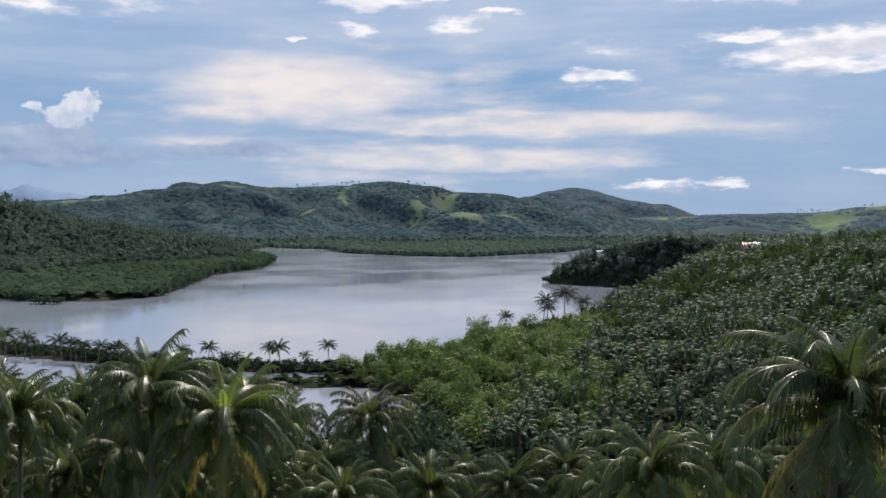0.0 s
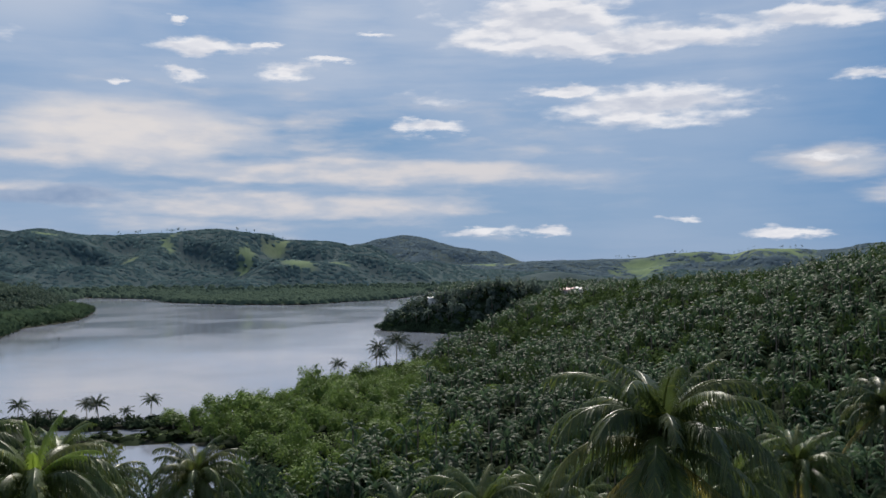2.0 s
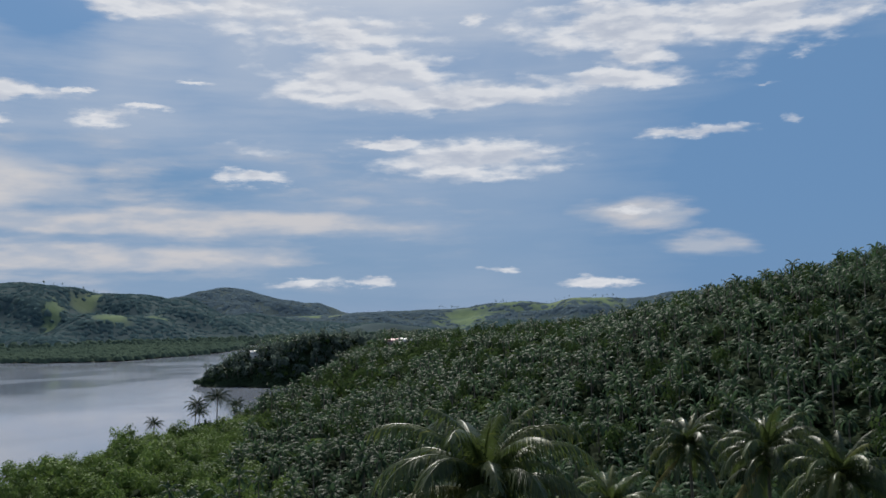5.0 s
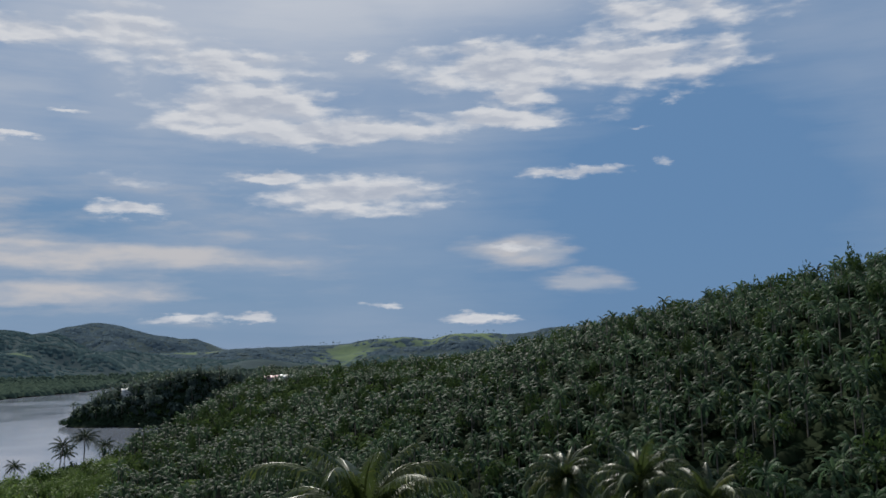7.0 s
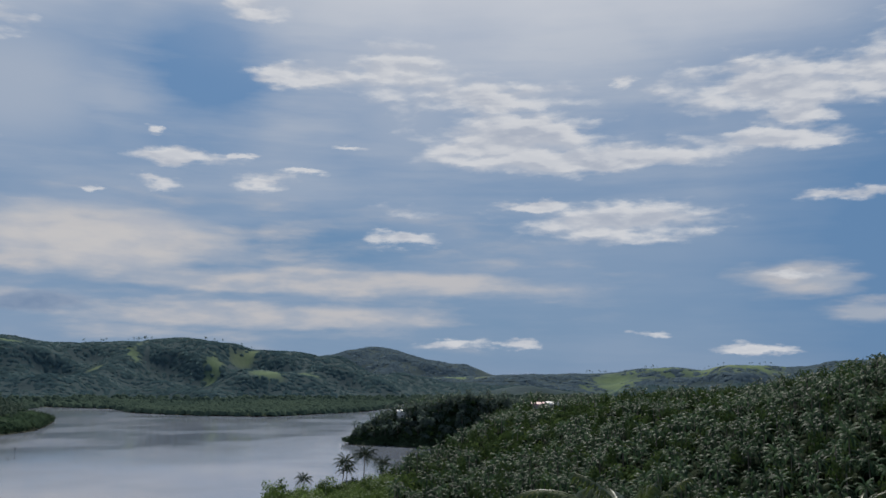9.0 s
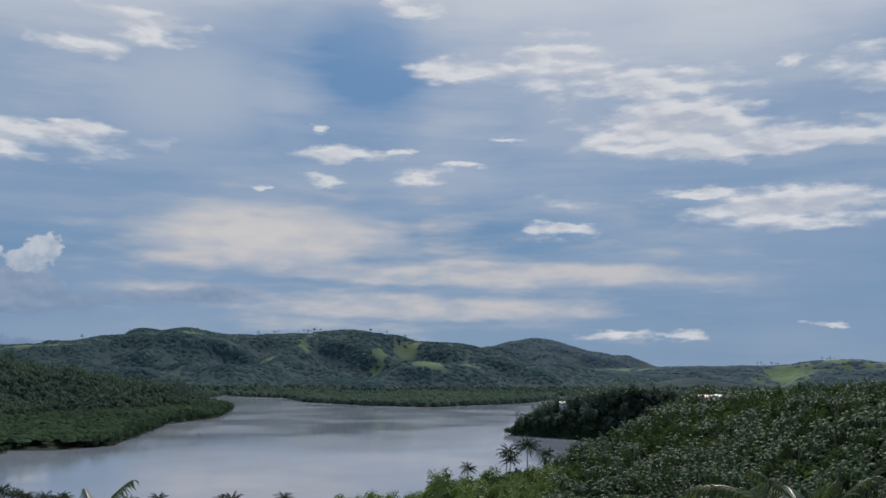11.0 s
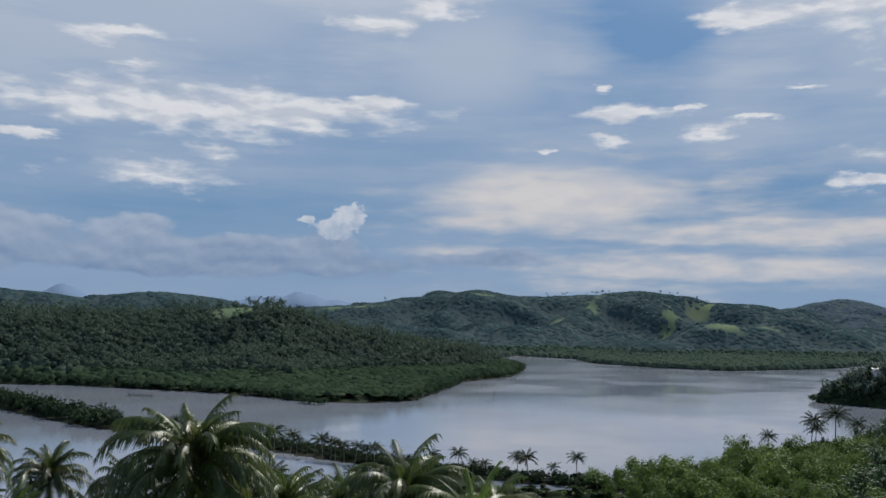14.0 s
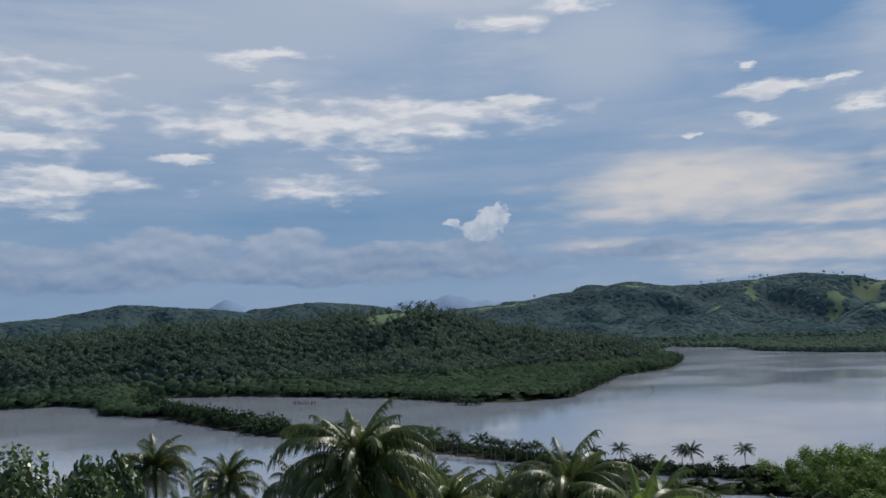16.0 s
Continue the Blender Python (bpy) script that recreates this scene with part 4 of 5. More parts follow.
def dome(seed, sides=7):
    """A rough tree crown seen from afar: an uneven cap of a few faces."""
    g = np.random.default_rng(seed)
    vs = [(g.uniform(-0.15, 0.15), g.uniform(-0.15, 0.15), g.uniform(0.9, 1.1))]
    for r, z in ((0.62, 0.78), (1.0, 0.25)):
        for k in range(sides):
            a = (k + g.uniform(-0.3, 0.3)) * 2 * math.pi / sides
            q = r * g.uniform(0.72, 1.22)
            vs.append((q * math.cos(a), q * math.sin(a), z * g.uniform(0.8, 1.2)))
    fs = [(0, 1 + k, 1 + (k + 1) % sides) for k in range(sides)]
    for k in range(sides):
        o, p = 1 + k, 1 + (k + 1) % sides
        fs += [(o, o + sides, p + sides), (o, p + sides, p)]
    return np.array(vs), np.array(fs)


DOMES = [dome(260 + k) for k in range(8)]
LOW_DOMES = [dome(270 + k, 5) for k in range(8)]

# undergrowth of the plantation, coloured near black so the gaps look shaded
x, y = scatter(-270, 290, 50, 620, 6.0, 41)
a, d = bearing(x, y)
ok = (a > -58) & (a < 66) & (wetness(x, y) < -2) & (d > 60) & ~((a > 27) & (d > 520)) & ~((a < 0) & (d > 255))
many_clumps("undergrowth", "green shrubs between the palms, shade put into their colour", "shrubs", x[ok], y[ok], ground_height(x[ok], y[ok]), (2.6, 4.2), (1.2, 3.2), SHADED_UNDER, CL_FAR, 42)

x, y = scatter(-270, 310, 50, 680, 4.6, 40)
a, d = bearing(x, y)
ok = (a > -58) & (a < 66) & (wetness(x, y) < -3) & (d > 60) & ~((a > 27) & (d > 520)) & ~((a < 0) & (d > 255))
many_clumps("undergrowth", "low growth covering the ground under the palms, shade put into its colour", "shrubs", x[ok], y[ok], ground_height(x[ok], y[ok]) - 0.3, (2.6, 3.8), (0.8, 2.4), SHADED_UNDER, DOMES, 39)
x, y = scatter(20, 290, 215, 640, 6.0, 38)
a, d = bearing(x, y)
ok = (a > 4) & (a < 31) & (wetness(x, y) < -3) & (d > 230) & (in_bush_land(x, y) < 0) & ~((a > 17.2) & (a < 19.0) & (d > 500))
ok &= wave(x, y, 55, 76) + 0.5 * wave(x, y, 22, 77) > np.interp(d, [230, 330, 480], [0.75, 0.15, -0.2])
x, y = x[ok], y[ok]
some = np.random.default_rng(37).random(len(x)) < 0.55
many_clumps("inlet_shrubs", "rounded green shrubs and small trees between the palms", "shrubs", x[some], y[some], ground_height(x[some], y[some]) - 0.3, (2.6, 4.6), (3.0, 6.0), SHRUB, CL_MID, 36)
many_clumps("inlet_shrubs", "fresh green shrubs between the palms above the inlet", "shrubs", x[~some], y[~some], ground_height(x[~some], y[~some]) - 0.3, (2.6, 4.2), (2.6, 5.0), BUSH_MANY, CL_MID, 35)

# bright bushes and bamboo
x, y = scatter(-40, 90, 165, 440, 5.5, 43)
ok = (in_bush_land(x, y) + 9 * wave(x, y, 40, 75) > -5) & (wetness(x, y) < -0.5)
x, y = x[ok], y[ok]
BUSH_MESH = [mesh_of("bush_crown", *clump(560, 0.14, 230 + k, 0.8, wild=0.4), BUSH) for k in range(5)]
BUSH_STEM = smooth(mesh_of("bush_stem", *joined([tube([(0, 0, -0.3), (0.05, 0.03, 0.3), (0.25 * math.cos(k * 1.6), 0.25 * math.sin(k * 1.6), 0.6)], [0.05, 0.035, 0.015], 5) for k in range(4)]), BARK))
FIRST = {}
order = np.argsort(np.hypot(x, y))
x, y = x[order], y[order]
N_BUSH = 280
for i in range(min(N_BUSH, len(x))):
    k = int(rng.integers(5))
    big = 1.0 if rng.random() < 0.7 else rng.uniform(1.2, 1.6)
    r = rng.uniform(2.0, 4.2) * big
    h = rng.uniform(2.4, 5.0) * big
    m = pose(x[i], y[i], float(ground_height([x[i]], [y[i]])[0]), 0, 0, rng.uniform(0, 360)) @ Matrix.Diagonal((r, r, h, 1))
    if k not in FIRST:
        FIRST[k] = thing("bushy_tree", "bright green leafy bushy tree in the shore thicket", "tree", "bushy trees of the shore thicket", where=m)
        part("stem", BUSH_STEM, FIRST[k])
        part("crown", BUSH_MESH[k], FIRST[k])
    else:
        ob = copy_thing(FIRST[k], Matrix.Identity(4))
        ob.matrix_basis = m

x, y = x[N_BUSH:], y[N_BUSH:]
many_clumps("thicket", "bright green bushes along the shore of the inlet", "bushes", x, y, ground_height(x, y), (3.2, 4.6), (3.2, 5.2), BUSH, CL_FINE, 44)

# mangroves in front of the left hill, along the far shore and round the promontory
x, y = scatter(-760, -120, 380, 1050, 5.2, 45, 0.8)
wet, h = wetness(x, y), ground_height(x, y)
a, d = bearing(x, y)
ok = (wet < 1.0) & (h < 7) & (a > -57) & (edge_distance(x, y, LAGOON) < 1) & (d > 540)
for label, some, patterns, seed in (("dense green mangroves standing at the edge of the water", ok & (wet > -12), CL_MID, 46), ("low green mangrove canopy behind the shore", ok & (wet <= -14) & (np.random.default_rng(59).random(len(x)) < 0.35), CL_MID, 47),
                                    ("rounded mangrove crowns making an even canopy", ok, DOMES, 49)):
    top = patterns is DOMES
    some = some & (wet < -5) if top else some
    many_clumps("mangrove_belt", label, "mangroves", x[some], y[some], np.maximum(h[some], 0.2) + (2.6 if top else -0.3), (3.2, 5.2) if top else (2.6, 4.0), (1.8, 2.9) if top else (4.4, 5.6), MANGROVE, patterns, seed)
x, y = scatter(-420, 700, 1000, 1750, 7.0, 47, 0.9)
wet, h = wetness(x, y), ground_height(x, y)
a, d = bearing(x, y)
ok = (wet < 1) & (wet > -480) & (h < 10) & ~((a > 16.5) & (a < 20.5) & (d < 1700))
many_clumps("far_mangrove_belt", "mangrove belt along the far shore, paled by haze put into its colour", "mangroves", x[ok], y[ok], np.maximum(h[ok], 0.2) - 0.4, (4.4, 7.0), (5.5, 7.0), HAZED_FAR_MANGROVE, LOW_DOMES, 48)

# palms over the left hill
x, y = scatter(-900, -120, 480, 1000, 7.2, 49)
wet, h = wetness(x, y), ground_height(x, y)
a, d = bearing(x, y)
ok = (wet < -25) & (h > 6) & (a > -56) & (d < np.where(a < -20, 890, 980)) & (pasture(x, y) < 0.35)
x, y, h = x[ok], y[ok], h[ok]
ux, uy = scatter(-980, -120, 380, 1000, 6.0, 34)
ua, ud = bearing(ux, uy)
some = (wetness(ux, uy) < -6) & (ua > -58) & (ud > 540) & (ud < np.where(ua < -20, 890, 1000)) & (ground_height(ux, uy) > 4) & (pasture(ux, uy) < 0.4)
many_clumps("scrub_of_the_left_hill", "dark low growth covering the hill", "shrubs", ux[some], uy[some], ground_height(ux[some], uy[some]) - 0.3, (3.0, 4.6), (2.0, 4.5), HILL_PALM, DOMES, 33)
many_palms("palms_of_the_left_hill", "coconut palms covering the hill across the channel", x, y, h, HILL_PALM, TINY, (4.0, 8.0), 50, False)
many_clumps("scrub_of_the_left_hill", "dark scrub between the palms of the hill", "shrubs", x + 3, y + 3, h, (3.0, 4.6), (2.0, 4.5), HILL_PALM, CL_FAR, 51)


# forest of the far hills, open where there are pastures
x, y = scatter(-1500, 1600, 900, 2900, 8.0, 53, 1.0)
a, d = bearing(x, y)
wet, h = wetness(x, y), ground_height(x, y)
ok = (wet < -60) & (a > -54) & (a < 50) & (d > 1000) & (d < 2850) & (pasture(x, y) < 0.3 + 0.7 * (np.random.default_rng(58).random(len(x)) < 0.4)) & ~((a < -28) & (d < 1150)) & ~((a > 16.5) & (a < 20.5) & (d < 1750))
# the far sides of the crests stay bare
ok &= ~((a > -30) & (a < 3) & (d > 1965) & (d < 2850)) & ~((a <= -30) & (d > 1660)) & ~((a > 14) & (d > 2350)) & (d < 2760)
x, y, h, d = x[ok], y[ok], h[ok], d[ok]
a, _ = bearing(x, y)
# past 2050 m the bluer leaf with more haze in it takes over
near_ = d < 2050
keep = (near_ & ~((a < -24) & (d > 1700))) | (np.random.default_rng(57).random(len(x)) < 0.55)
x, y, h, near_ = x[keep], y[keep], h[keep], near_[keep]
many_clumps("hill_forest", "green forest over the hills, haze put into its colour", "forest", x[near_], y[near_], h[near_] - 0.6, (4.6, 8.2), (0.7, 1.9), HAZED_FOREST, LOW_DOMES, 54)
many_clumps("distant_forest", "forest over the most distant hills, blue from haze put into its colour", "forest", x[~near_], y[~near_], h[~near_] - 0.8, (8.0, 13.0), (0.9, 2.2), HAZED_FAR_FOREST, LOW_DOMES, 55)


# ---------------------------------------------------------------- dikes, islet, promontory, ridge
def along_path(points, step, side, seed):
    """Places strewn along a line of points."""
    g = np.random.default_rng(seed)
    out = []
    for (ax, ay), (bx, by) in zip(points[:-1], points[1:]):
        n = max(1, int(math.hypot(bx - ax, by - ay) / step))
        for k in range(n):
            t = (k + g.random()) / n
            out.append((ax + t * (bx - ax) + g.uniform(-side, side), ay + t * (by - ay) + g.uniform(-side, side)))
    p = np.array(out)
    return p[:, 0], p[:, 1]


DIKE = [(-22, 268), (-61, 275), (-90, 282), (-104, 290), (-157, 317)]
FAR_DIKE = [(-157, 317), (-200, 332), (-238, 343)]
WOODED_DIKE = [(-238, 343), (-296, 375), (-338, 401), (-385, 430), (-440, 475)]
x, y = along_path(DIKE, 0.32, 4.5, 81)
many_clumps("dike_scrub", "low dark scrub along the pond dike", "shrubs", x, y, np.maximum(ground_height(x, y), 0.1), (1.5, 2.5), (1.2, 2.5), DIKE_TREE, CL_MID, 82)
x, y = along_path([(-58, 252), (-40, 251), (-22, 250), (-8, 238)], 0.8, 2.0, 83)
many_clumps("pond_bank_grass", "green grass and weeds on the bank between the ponds", "grass", x, y, np.maximum(ground_height(x, y), 0.1), (1.2, 2.2), (0.6, 1.3), BUSH, CL_MID, 84)
x, y = along_path(FAR_DIKE, 0.8, 5.0, 85)
many_clumps("dike_bushes", "dark bushes and small trees along the dike", "bushes", x, y, np.maximum(ground_height(x, y), 0.1), (1.8, 3.0), (2.0, 4.2), DIKE_TREE, CL_MID, 86)
x, y = along_path(WOODED_DIKE, 1.0, 6.0, 87)
many_clumps("dike_trees", "dark dense trees along the wooded dike", "trees", x, y, np.maximum(ground_height(x, y), 0.1) - 0.3, (3.0, 5.0), (3.6, 7.0), DIKE_TREE, CL_MID, 88)
x, y = along_path([(-214, 480), (-196, 481)], 1.5, 3.5, 89)
many_clumps("mangrove_islet", "small clump of mangroves standing in the water", "mangroves", x, y, np.full(len(x), -0.3), (2.5, 4.0), (2.5, 4.5), MANGROVE, CL_MID, 90)

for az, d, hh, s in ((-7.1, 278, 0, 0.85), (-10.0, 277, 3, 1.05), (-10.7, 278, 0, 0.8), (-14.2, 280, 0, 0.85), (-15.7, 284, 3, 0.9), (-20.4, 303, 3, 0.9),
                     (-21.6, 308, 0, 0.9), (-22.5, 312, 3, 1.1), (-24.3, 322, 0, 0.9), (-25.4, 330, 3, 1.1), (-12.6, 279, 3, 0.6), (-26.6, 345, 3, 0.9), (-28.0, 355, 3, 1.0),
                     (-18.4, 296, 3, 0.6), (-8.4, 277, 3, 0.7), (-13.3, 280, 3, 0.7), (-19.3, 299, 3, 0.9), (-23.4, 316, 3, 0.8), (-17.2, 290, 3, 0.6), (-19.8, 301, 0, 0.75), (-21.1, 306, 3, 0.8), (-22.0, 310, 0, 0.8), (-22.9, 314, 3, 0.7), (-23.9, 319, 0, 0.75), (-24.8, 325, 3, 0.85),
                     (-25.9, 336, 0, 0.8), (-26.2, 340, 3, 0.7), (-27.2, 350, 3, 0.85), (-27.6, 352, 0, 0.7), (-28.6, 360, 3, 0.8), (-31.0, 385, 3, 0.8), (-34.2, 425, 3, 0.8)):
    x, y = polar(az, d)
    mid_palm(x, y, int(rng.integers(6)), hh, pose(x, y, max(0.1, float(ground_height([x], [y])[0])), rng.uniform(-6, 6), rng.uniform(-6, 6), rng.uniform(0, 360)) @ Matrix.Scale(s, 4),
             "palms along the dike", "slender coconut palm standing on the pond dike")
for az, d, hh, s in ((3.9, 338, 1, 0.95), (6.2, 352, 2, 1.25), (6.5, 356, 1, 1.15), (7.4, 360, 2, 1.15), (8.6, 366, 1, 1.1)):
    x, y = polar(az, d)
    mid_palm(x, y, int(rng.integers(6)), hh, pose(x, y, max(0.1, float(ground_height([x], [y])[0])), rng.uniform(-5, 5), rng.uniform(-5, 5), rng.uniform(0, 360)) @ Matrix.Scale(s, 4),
             "palms at the inlet", "coconut palm above the inlet shore, darkened as if backlit")

x, y = along_path([polar(6.0, 352), polar(7.2, 356)], 0.5, 1.6, 95)
many_clumps("inlet_thicket", "dark bushy growth at the foot of the inlet palms", "bushes", x, y, np.maximum(ground_height(x, y), 0.1) - 0.2, (1.8, 2.6), (4.0, 6.5), DIKE_TREE, CL_MID, 195)

# wooded promontory and the trees on the ridge
x, y = scatter(60, 230, 520, 720, 4.2, 91)
a, d = bearing(x, y)
ok = (wetness(x, y) < -4) & (a > 5.5) & (a < 17.3) & (d > 560)
x, y = x[ok], y[ok]
base = ground_height(x, y)
some = np.random.default_rng(192).random(len(x)) < 0.82
many_clumps("promontory_trees", "dark dense trees covering the promontory", "trees", x[some], y[some], base[some], (2.6, 5.4), (3.6, 8.0), HAZED_HEADLAND, CL_MID, 92)
many_palms("promontory_palms", "coconut palms standing out over the trees of the promontory", x[~some], y[~some], base[~some], HAZED_HEADLAND, THIN, (8.0, 13.0), 193)
x, y = scatter(55, 180, 560, 680, 2.8, 98)
wet, (a, d) = wetness(x, y), bearing(x, y)
ok = (wet < 1.0) & (wet > -9) & (a > 5.0) & (a < 16)
many_clumps("shore_mangroves", "low mangroves along the foot of the promontory", "mangroves", x[ok], y[ok], np.maximum(ground_height(x[ok], y[ok]), 0.1) - 0.4, (2.2, 3.6), (2.2, 3.8), MANGROVE, CL_MID, 99)
x, y = along_path([(236, 360), (240, 300), (242, 225), (252, 180), (270, 110), (275, 40)], 2.2, 11.0, 93)
many_clumps("ridge_trees", "dark broad trees along the top of the ridge", "trees", x, y, ground_height(x, y) + 1.5, (3.2, 5.6), (6.0, 10.5), SHRUB, CL_FINE, 94)
x, y = scatter(60, 280, 90, 560, 17.0, 96, 0.5)
a, d = bearing(x, y)
ok = (wetness(x, y) < -6) & (d > 130) & (in_bush_land(x, y) < 0) & (x < np.interp(y, [100, 225, 344, 443, 525, 640], [295, 265, 260, 252, 220, 180]))
many_clumps("slope_trees", "dark broad-leaved trees standing among the palms", "trees", x[ok], y[ok], ground_height(x[ok], y[ok]) + 0.5, (2.6, 4.4), (5.0, 8.5), SHRUB, CL_FINE, 97)


WALL_PAINT = plain("weathered_white_wall", (0.64, 0.63, 0.60), 0.8, (0.5, 0.48, 0.44), 0.6, 0.4)
ZINC = plain("zinc_roof_sheet", (0.50, 0.52, 0.54), 0.55, (0.42, 0.40, 0.38), 0.8, 0.5)
PINK_ROOF = plain("faded_red_roof_sheet", (0.62, 0.36, 0.37), 0.5, (0.5, 0.28, 0.28), 0.8, 0.5)
DARK_GLASS = plain("dark_window_glass", (0.03, 0.035, 0.04), 0.1, (0.05, 0.05, 0.05))


def box(x0, x1, y0, y1, z0, z1):
    v = np.array([(px, py, pz) for pz in (z0, z1) for px, py in ((x0, y0), (x1, y0), (x1, y1), (x0, y1))], float)
    return v, np.array([(3, 2, 1, 0), (4, 5, 6, 7), (0, 1, 5, 4), (1, 2, 6, 5), (2, 3, 7, 6), (3, 0, 4, 7)])


def build_house(az, d, lift, wide, deep, tall, turn, roof, label):
    """A small house with a gabled sheet roof, half hidden among the trees."""
    x, y = polar(az, d)
    base = float(ground_height([x], [y])[0]) + lift
    ob = thing("house", label, "house", "houses of the village", where=pose(x, y, base, 0, 0, turn))
    part("foundation", mesh_of("house_foundation", *box(-wide / 2 + 0.1, wide / 2 - 0.1, -deep / 2 + 0.1, deep / 2 - 0.1, -6.0 - lift, 0.0), BARK), ob)
    part("wall", mesh_of("house_wall", *box(-wide / 2, wide / 2, -deep / 2, deep / 2, 0.0, tall), WALL_PAINT), ob)
    w, e, rise = wide / 2 + 0.6, deep / 2 + 0.6, 0.24 * deep
    sheets = []
    for side in (-1, 1):
        top = [(-w, 0, tall + rise), (w, 0, tall + rise), (w, side * e, tall - 0.15), (-w, side * e, tall - 0.15)]
        v = np.array(top + [(p, q, r - 0.10) for p, q, r in top], float)
        sheets.append((v, np.array([(0, 1, 2, 3), (7, 6, 5, 4), (0, 4, 5, 1), (1, 5, 6, 2), (2, 6, 7, 3), (3, 7, 4, 0)])))
    part("roof", mesh_of("house_roof", *joined(sheets), roof), ob)
    count = max(2, int(wide / 3.2))
    for k in range(count):
        px = -wide / 2 + wide * (k + 0.5) / count
        win = part("window", mesh_of("house_window", *box(px - 0.55, px + 0.55, -deep / 2 - 0.04, -deep / 2 + 0.05, 1.0, 2.1), DARK_GLASS), ob)
        part("sill", mesh_of("window_sill", *box(px - 0.65, px + 0.65, -deep / 2 - 0.14, -deep / 2 - 0.03, 0.9, 0.99), WALL_PAINT), win)
    return ob


WHITE_HOUSE = "white-walled house with a pale metal sheet roof among palms"
build_house(17.0, 572, -0.5, 9, 7, 3.6, 12, ZINC, WHITE_HOUSE)
build_house(17.95, 566, -1.6, 8, 7, 4.6, -6, PINK_ROOF, "two-storey white house with a faded red sheet roof among palms")
build_house(19.05, 560, -0.5, 12, 8, 4.2, 4, ZINC, WHITE_HOUSE)
build_house(19.8, 562, 0.0, 7, 6, 3.8, -15, ZINC, WHITE_HOUSE)
build_house(21.4, 545, 1.0, 6, 6, 3.4, 20, ZINC, WHITE_HOUSE)
build_house(9.8, 636, -1.0, 9, 7, 3.8, 8, ZINC, "white-walled house with a grey sheet roof behind the promontory trees")
build_house(10.7, 636, -1.0, 6, 6, 3.0, -10, ZINC, "small pale house with a grey sheet roof behind the promontory trees")
build_house(11.7, 636, -0.5, 8, 6, 3.2, 14, ZINC, "small pale house with a grey sheet roof behind the promontory trees")


# dark brown wood for the stakes and the fish trap
DARK_WOOD = plain("dark_wood", (0.045, 0.040, 0.034), 0.8, (0.09, 0.08, 0.07))


def build_stake(x, y, tall, lean, label):
    ob = thing("wooden_stake", label, "stake", where=pose(x, y, 0, lean, 0, 20))
    part("pole", mesh_of("stake_pole", *tube([(0, 0, -2), (0.03, 0, tall * 0.5), (0, 0, tall)], [0.16, 0.14, 0.11], 8), DARK_WOOD), ob)
    part("marker", mesh_of("stake_marker", *tube([(0, 0, tall * 0.62), (0, 0, tall * 0.66), (0, 0, tall * 0.96), (0, 0, tall)], [0.1, 0.32, 0.36, 0.1], 8), DARK_WOOD), ob)
    return ob


build_stake(-124, 578, 3.4, 2, "dark wooden marker stake standing in the bay")
build_stake(-119, 540, 1.0, 6, "short dark stake stump standing in the bay")
build_stake(-372, 322, 1.4, 4, "short dark stake standing in the lagoon")


def build_fish_trap(x, y):
    """A fence of bamboo poles in the shallow channel."""
    ob = thing("fish_trap", "dark bamboo fish trap fence standing in the channel", "fish trap", where=pose(x, y, 0, 0, 0, -8))
    g = np.random.default_rng(5)
    pole = mesh_of("bamboo_pole", *tube([(0, 0, -1.5), (0.04, 0, 0.8), (0, 0, 2.4)], [0.17, 0.16, 0.13], 6), DARK_WOOD)
    for k in range(13):
        p = part("pole", pole, ob)
        p.matrix_basis = pose(-9 + 1.5 * k, g.uniform(-1.2, 1.2), g.uniform(-0.6, 0.0), g.uniform(-12, 12), g.uniform(-14, 14), 0)
    for z0 in (0.7, 1.3):
        part("rail", mesh_of("bamboo_rail", *tube([(-9, 0.1, z0), (0, -0.1, z0 + 0.1), (9, 0.1, z0)], [0.09, 0.09, 0.08], 6), DARK_WOOD), ob)
    return ob


build_fish_trap(-313, 480)


def build_leafy_tree(x, y, top, radius, seed):
    """A broad-leaved tree with limbs and single leaves."""
    g = np.random.default_rng(seed)
    base = float(ground_height([x], [y])[0])
    tall = top - base
    ob = thing("broadleaf_tree", "dense broad-leaved tree with glossy green leaves below the viewpoint", "tree", where=pose(x, y, base))
    stems = [tube([(0, 0, -0.5), (0.1, 0.05, tall * 0.3), (0.05, 0.1, tall * 0.55)], [0.24, 0.18, 0.14], 8)]
    for k in range(7):
        a = k * 0.9 + g.uniform(-0.3, 0.3)
        stems.append(tube([(0.05, 0.08, tall * (0.35 + 0.03 * k)), (radius * 0.35 * math.cos(a), radius * 0.35 * math.sin(a), tall * 0.6),
                           (radius * 0.75 * math.cos(a), radius * 0.75 * math.sin(a), tall * (0.7 + 0.1 * g.random()))], [0.10, 0.07, 0.025], 6))
    part("trunk", smooth(mesh_of("tree_trunk", *joined(stems), BARK)), ob)
    v, f = clump(11000, 0.26 / radius, seed, 0.7, 0.6)
    v = v * np.array([radius, radius, tall * 0.5]) + np.array([0, 0, tall * 0.36])
    part("crown", mesh_of("tree_crown", v, f, BROADLEAF), ob)
    return ob


build_leafy_tree(*polar(-51.5, 44), 41.6, 4.8, 303)
build_leafy_tree(*polar(-48.0, 46), 41.2, 4.4, 301)
build_leafy_tree(*polar(-45.2, 52), 39.2, 3.2, 302)


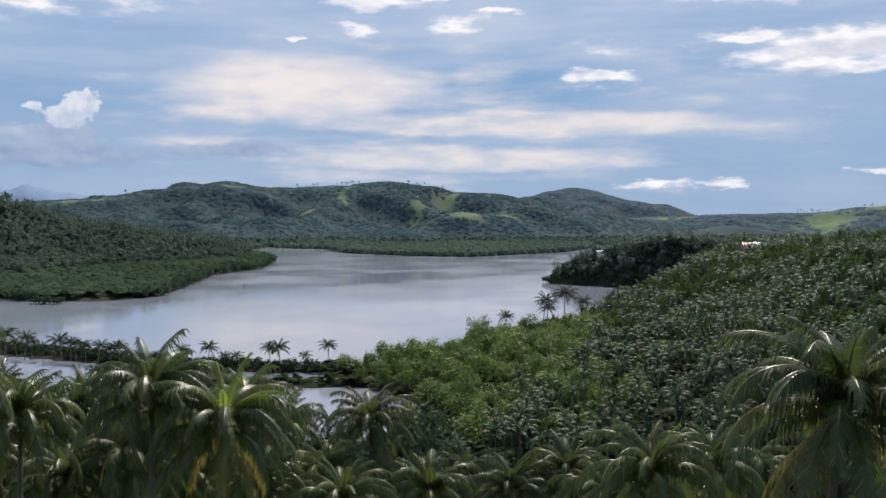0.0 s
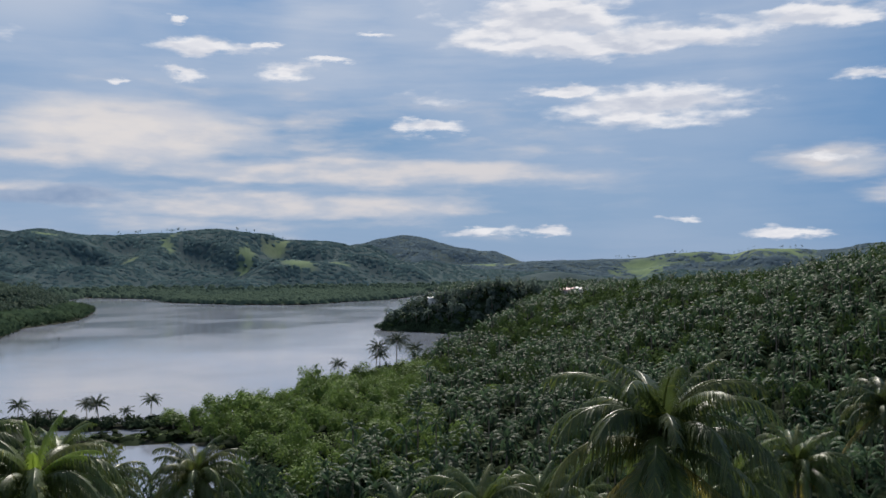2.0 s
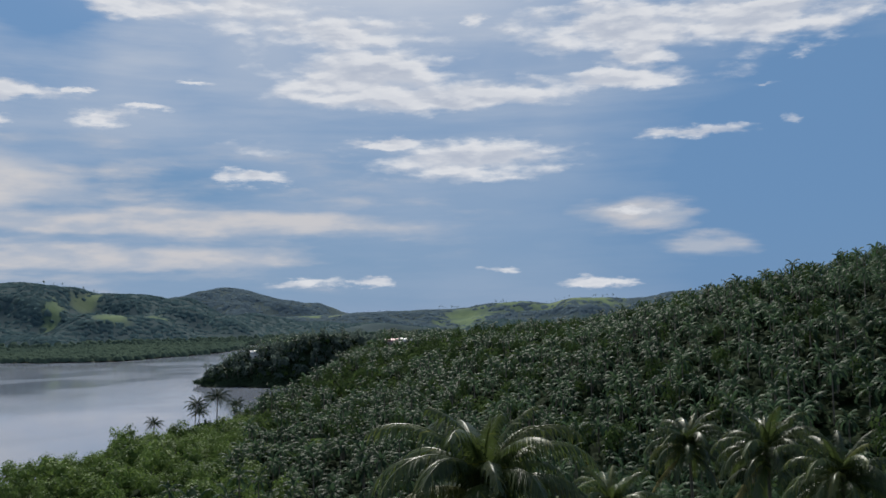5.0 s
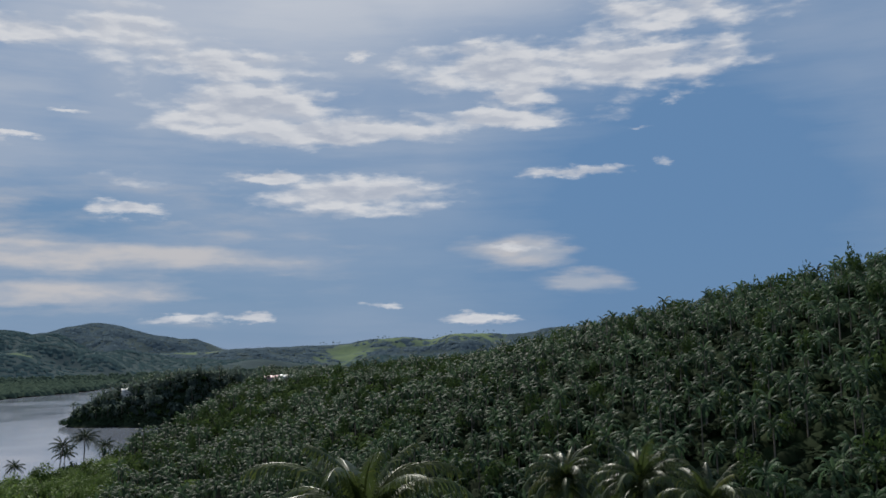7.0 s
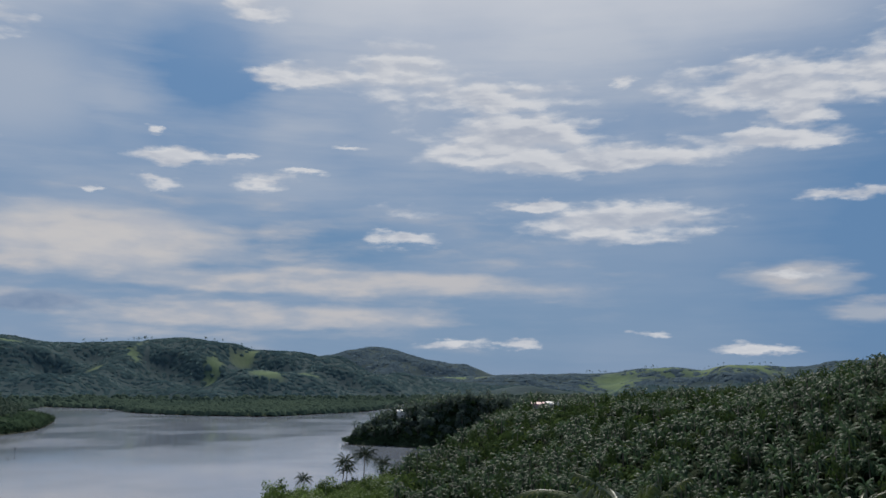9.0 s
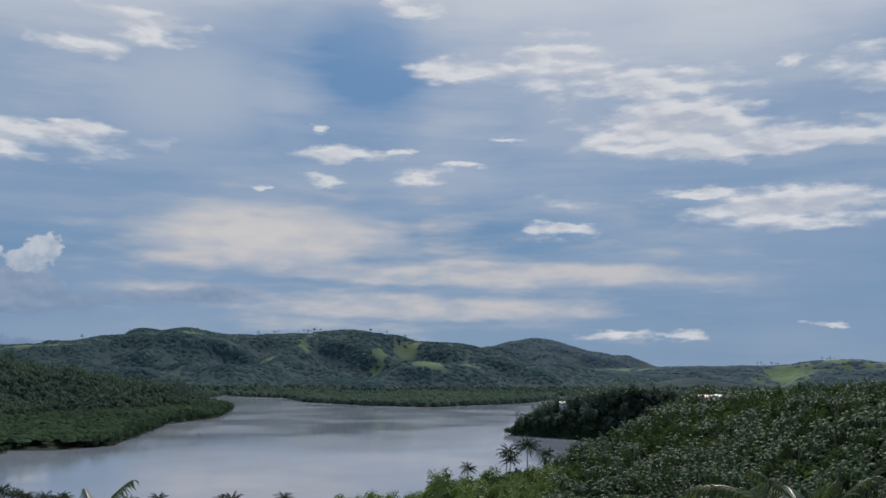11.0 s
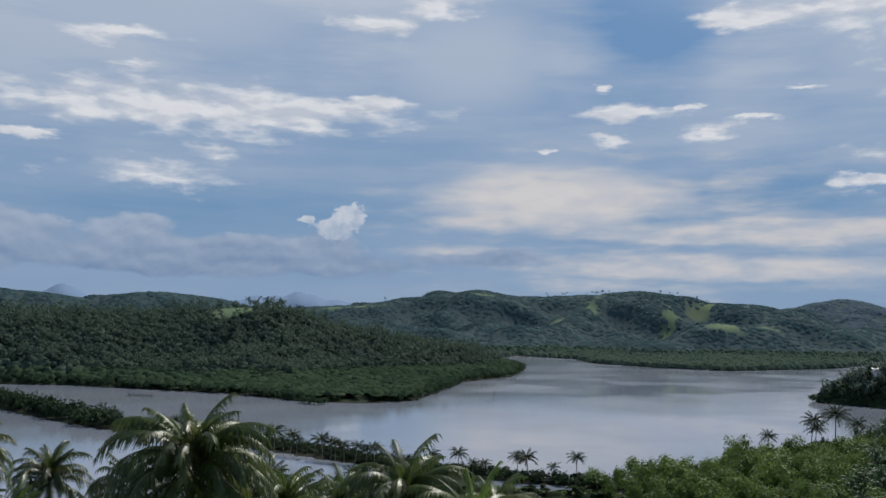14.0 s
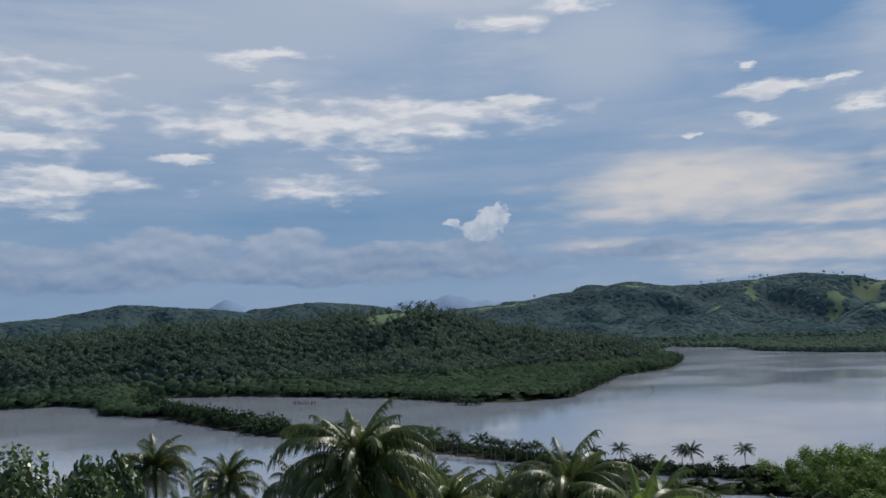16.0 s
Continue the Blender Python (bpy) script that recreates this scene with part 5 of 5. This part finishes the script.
# palms standing on the crests of the far hills
def crest_palm(az, d, s):
    x, y = polar(az, d)
    z = float(ground_height([x], [y])[0])
    key = int(rng.integers(4))
    where = pose(x, y, z, rng.uniform(-5, 5), rng.uniform(-5, 5), rng.uniform(0, 360)) @ Matrix.Scale(s, 4)
    if ("crest", key) not in PATTERNS:
        ob = thing("coconut_palm", "small distant coconut palm on the crest of a hill", "palm tree", "palms on the far crests", where=where)
        part("trunk", CREST_TRUNK, ob)
        top = part("crown", CREST_CROWNS[key], ob)
        top.matrix_basis = pose(0, 0, 11)
        PATTERNS[("crest", key)] = ob
    else:
        copy_thing(PATTERNS[("crest", key)], where)


CREST_TRUNK = mesh_of("palm_trunk", *palm_trunk(11, 0.5, 95, 5, 6), BARK)
CREST_CROWNS = [mesh_of("palm_crown", *THIN[k], HILL_PALM) for k in range(4)]
for lo, hi, d0, count in ((-9.0, -5.0, 1893, 20), (-3.4, 1.0, 1893, 9), (-21.5, -15.0, 1893, 6), (20.8, 25.5, 2292, 20), (26.0, 31.5, 2292, 12), (-28.4, -26.8, 846, 6)):
    for k in range(count):
        crest_palm(rng.uniform(lo, hi), d0 + rng.uniform(-12, 6), rng.uniform(0.5, 0.95) if d0 > 1000 else 0.4)


def build_mountains():
    """A range at the horizon, its haze put into the pale blue colour."""
    m = Mat("hazed_mountain_slopes")
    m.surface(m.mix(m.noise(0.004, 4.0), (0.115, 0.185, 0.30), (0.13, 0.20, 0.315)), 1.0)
    bear = np.arange(-66, 66, 0.3)
    tops = np.interp(bear, [-66, -50, -44, -40, -37.4, -36, -34, -30, -26, -24, -21, -16, 0, 20, 66], [90, 110, 120, 140, 200, 150, 145, 130, 165, 185, 140, 90, 60, 60, 60])
    tops = tops + 6 * np.sin(bear * 2.3) + 4 * np.sin(bear * 5.1)
    r = np.radians(bear)
    rows = [np.stack([d * np.sin(r), d * np.cos(r), z], 1) for d, z in ((4300.0, tops * 0.0), (4420.0, tops * 0.55), (4560.0, tops), (4700.0, tops * 0.4), (4780.0, tops * 0.0))]
    n = len(bear)
    faces = [(q * n + k, q * n + k + 1, (q + 1) * n + k + 1, (q + 1) * n + k) for q in range(4) for k in range(n - 1)]
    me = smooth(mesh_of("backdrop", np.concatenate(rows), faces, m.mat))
    return tagged(new("backdrop", me), "mountains on the horizon, pale blue from haze put into their colour", "mountains", kind="structure")


build_mountains()
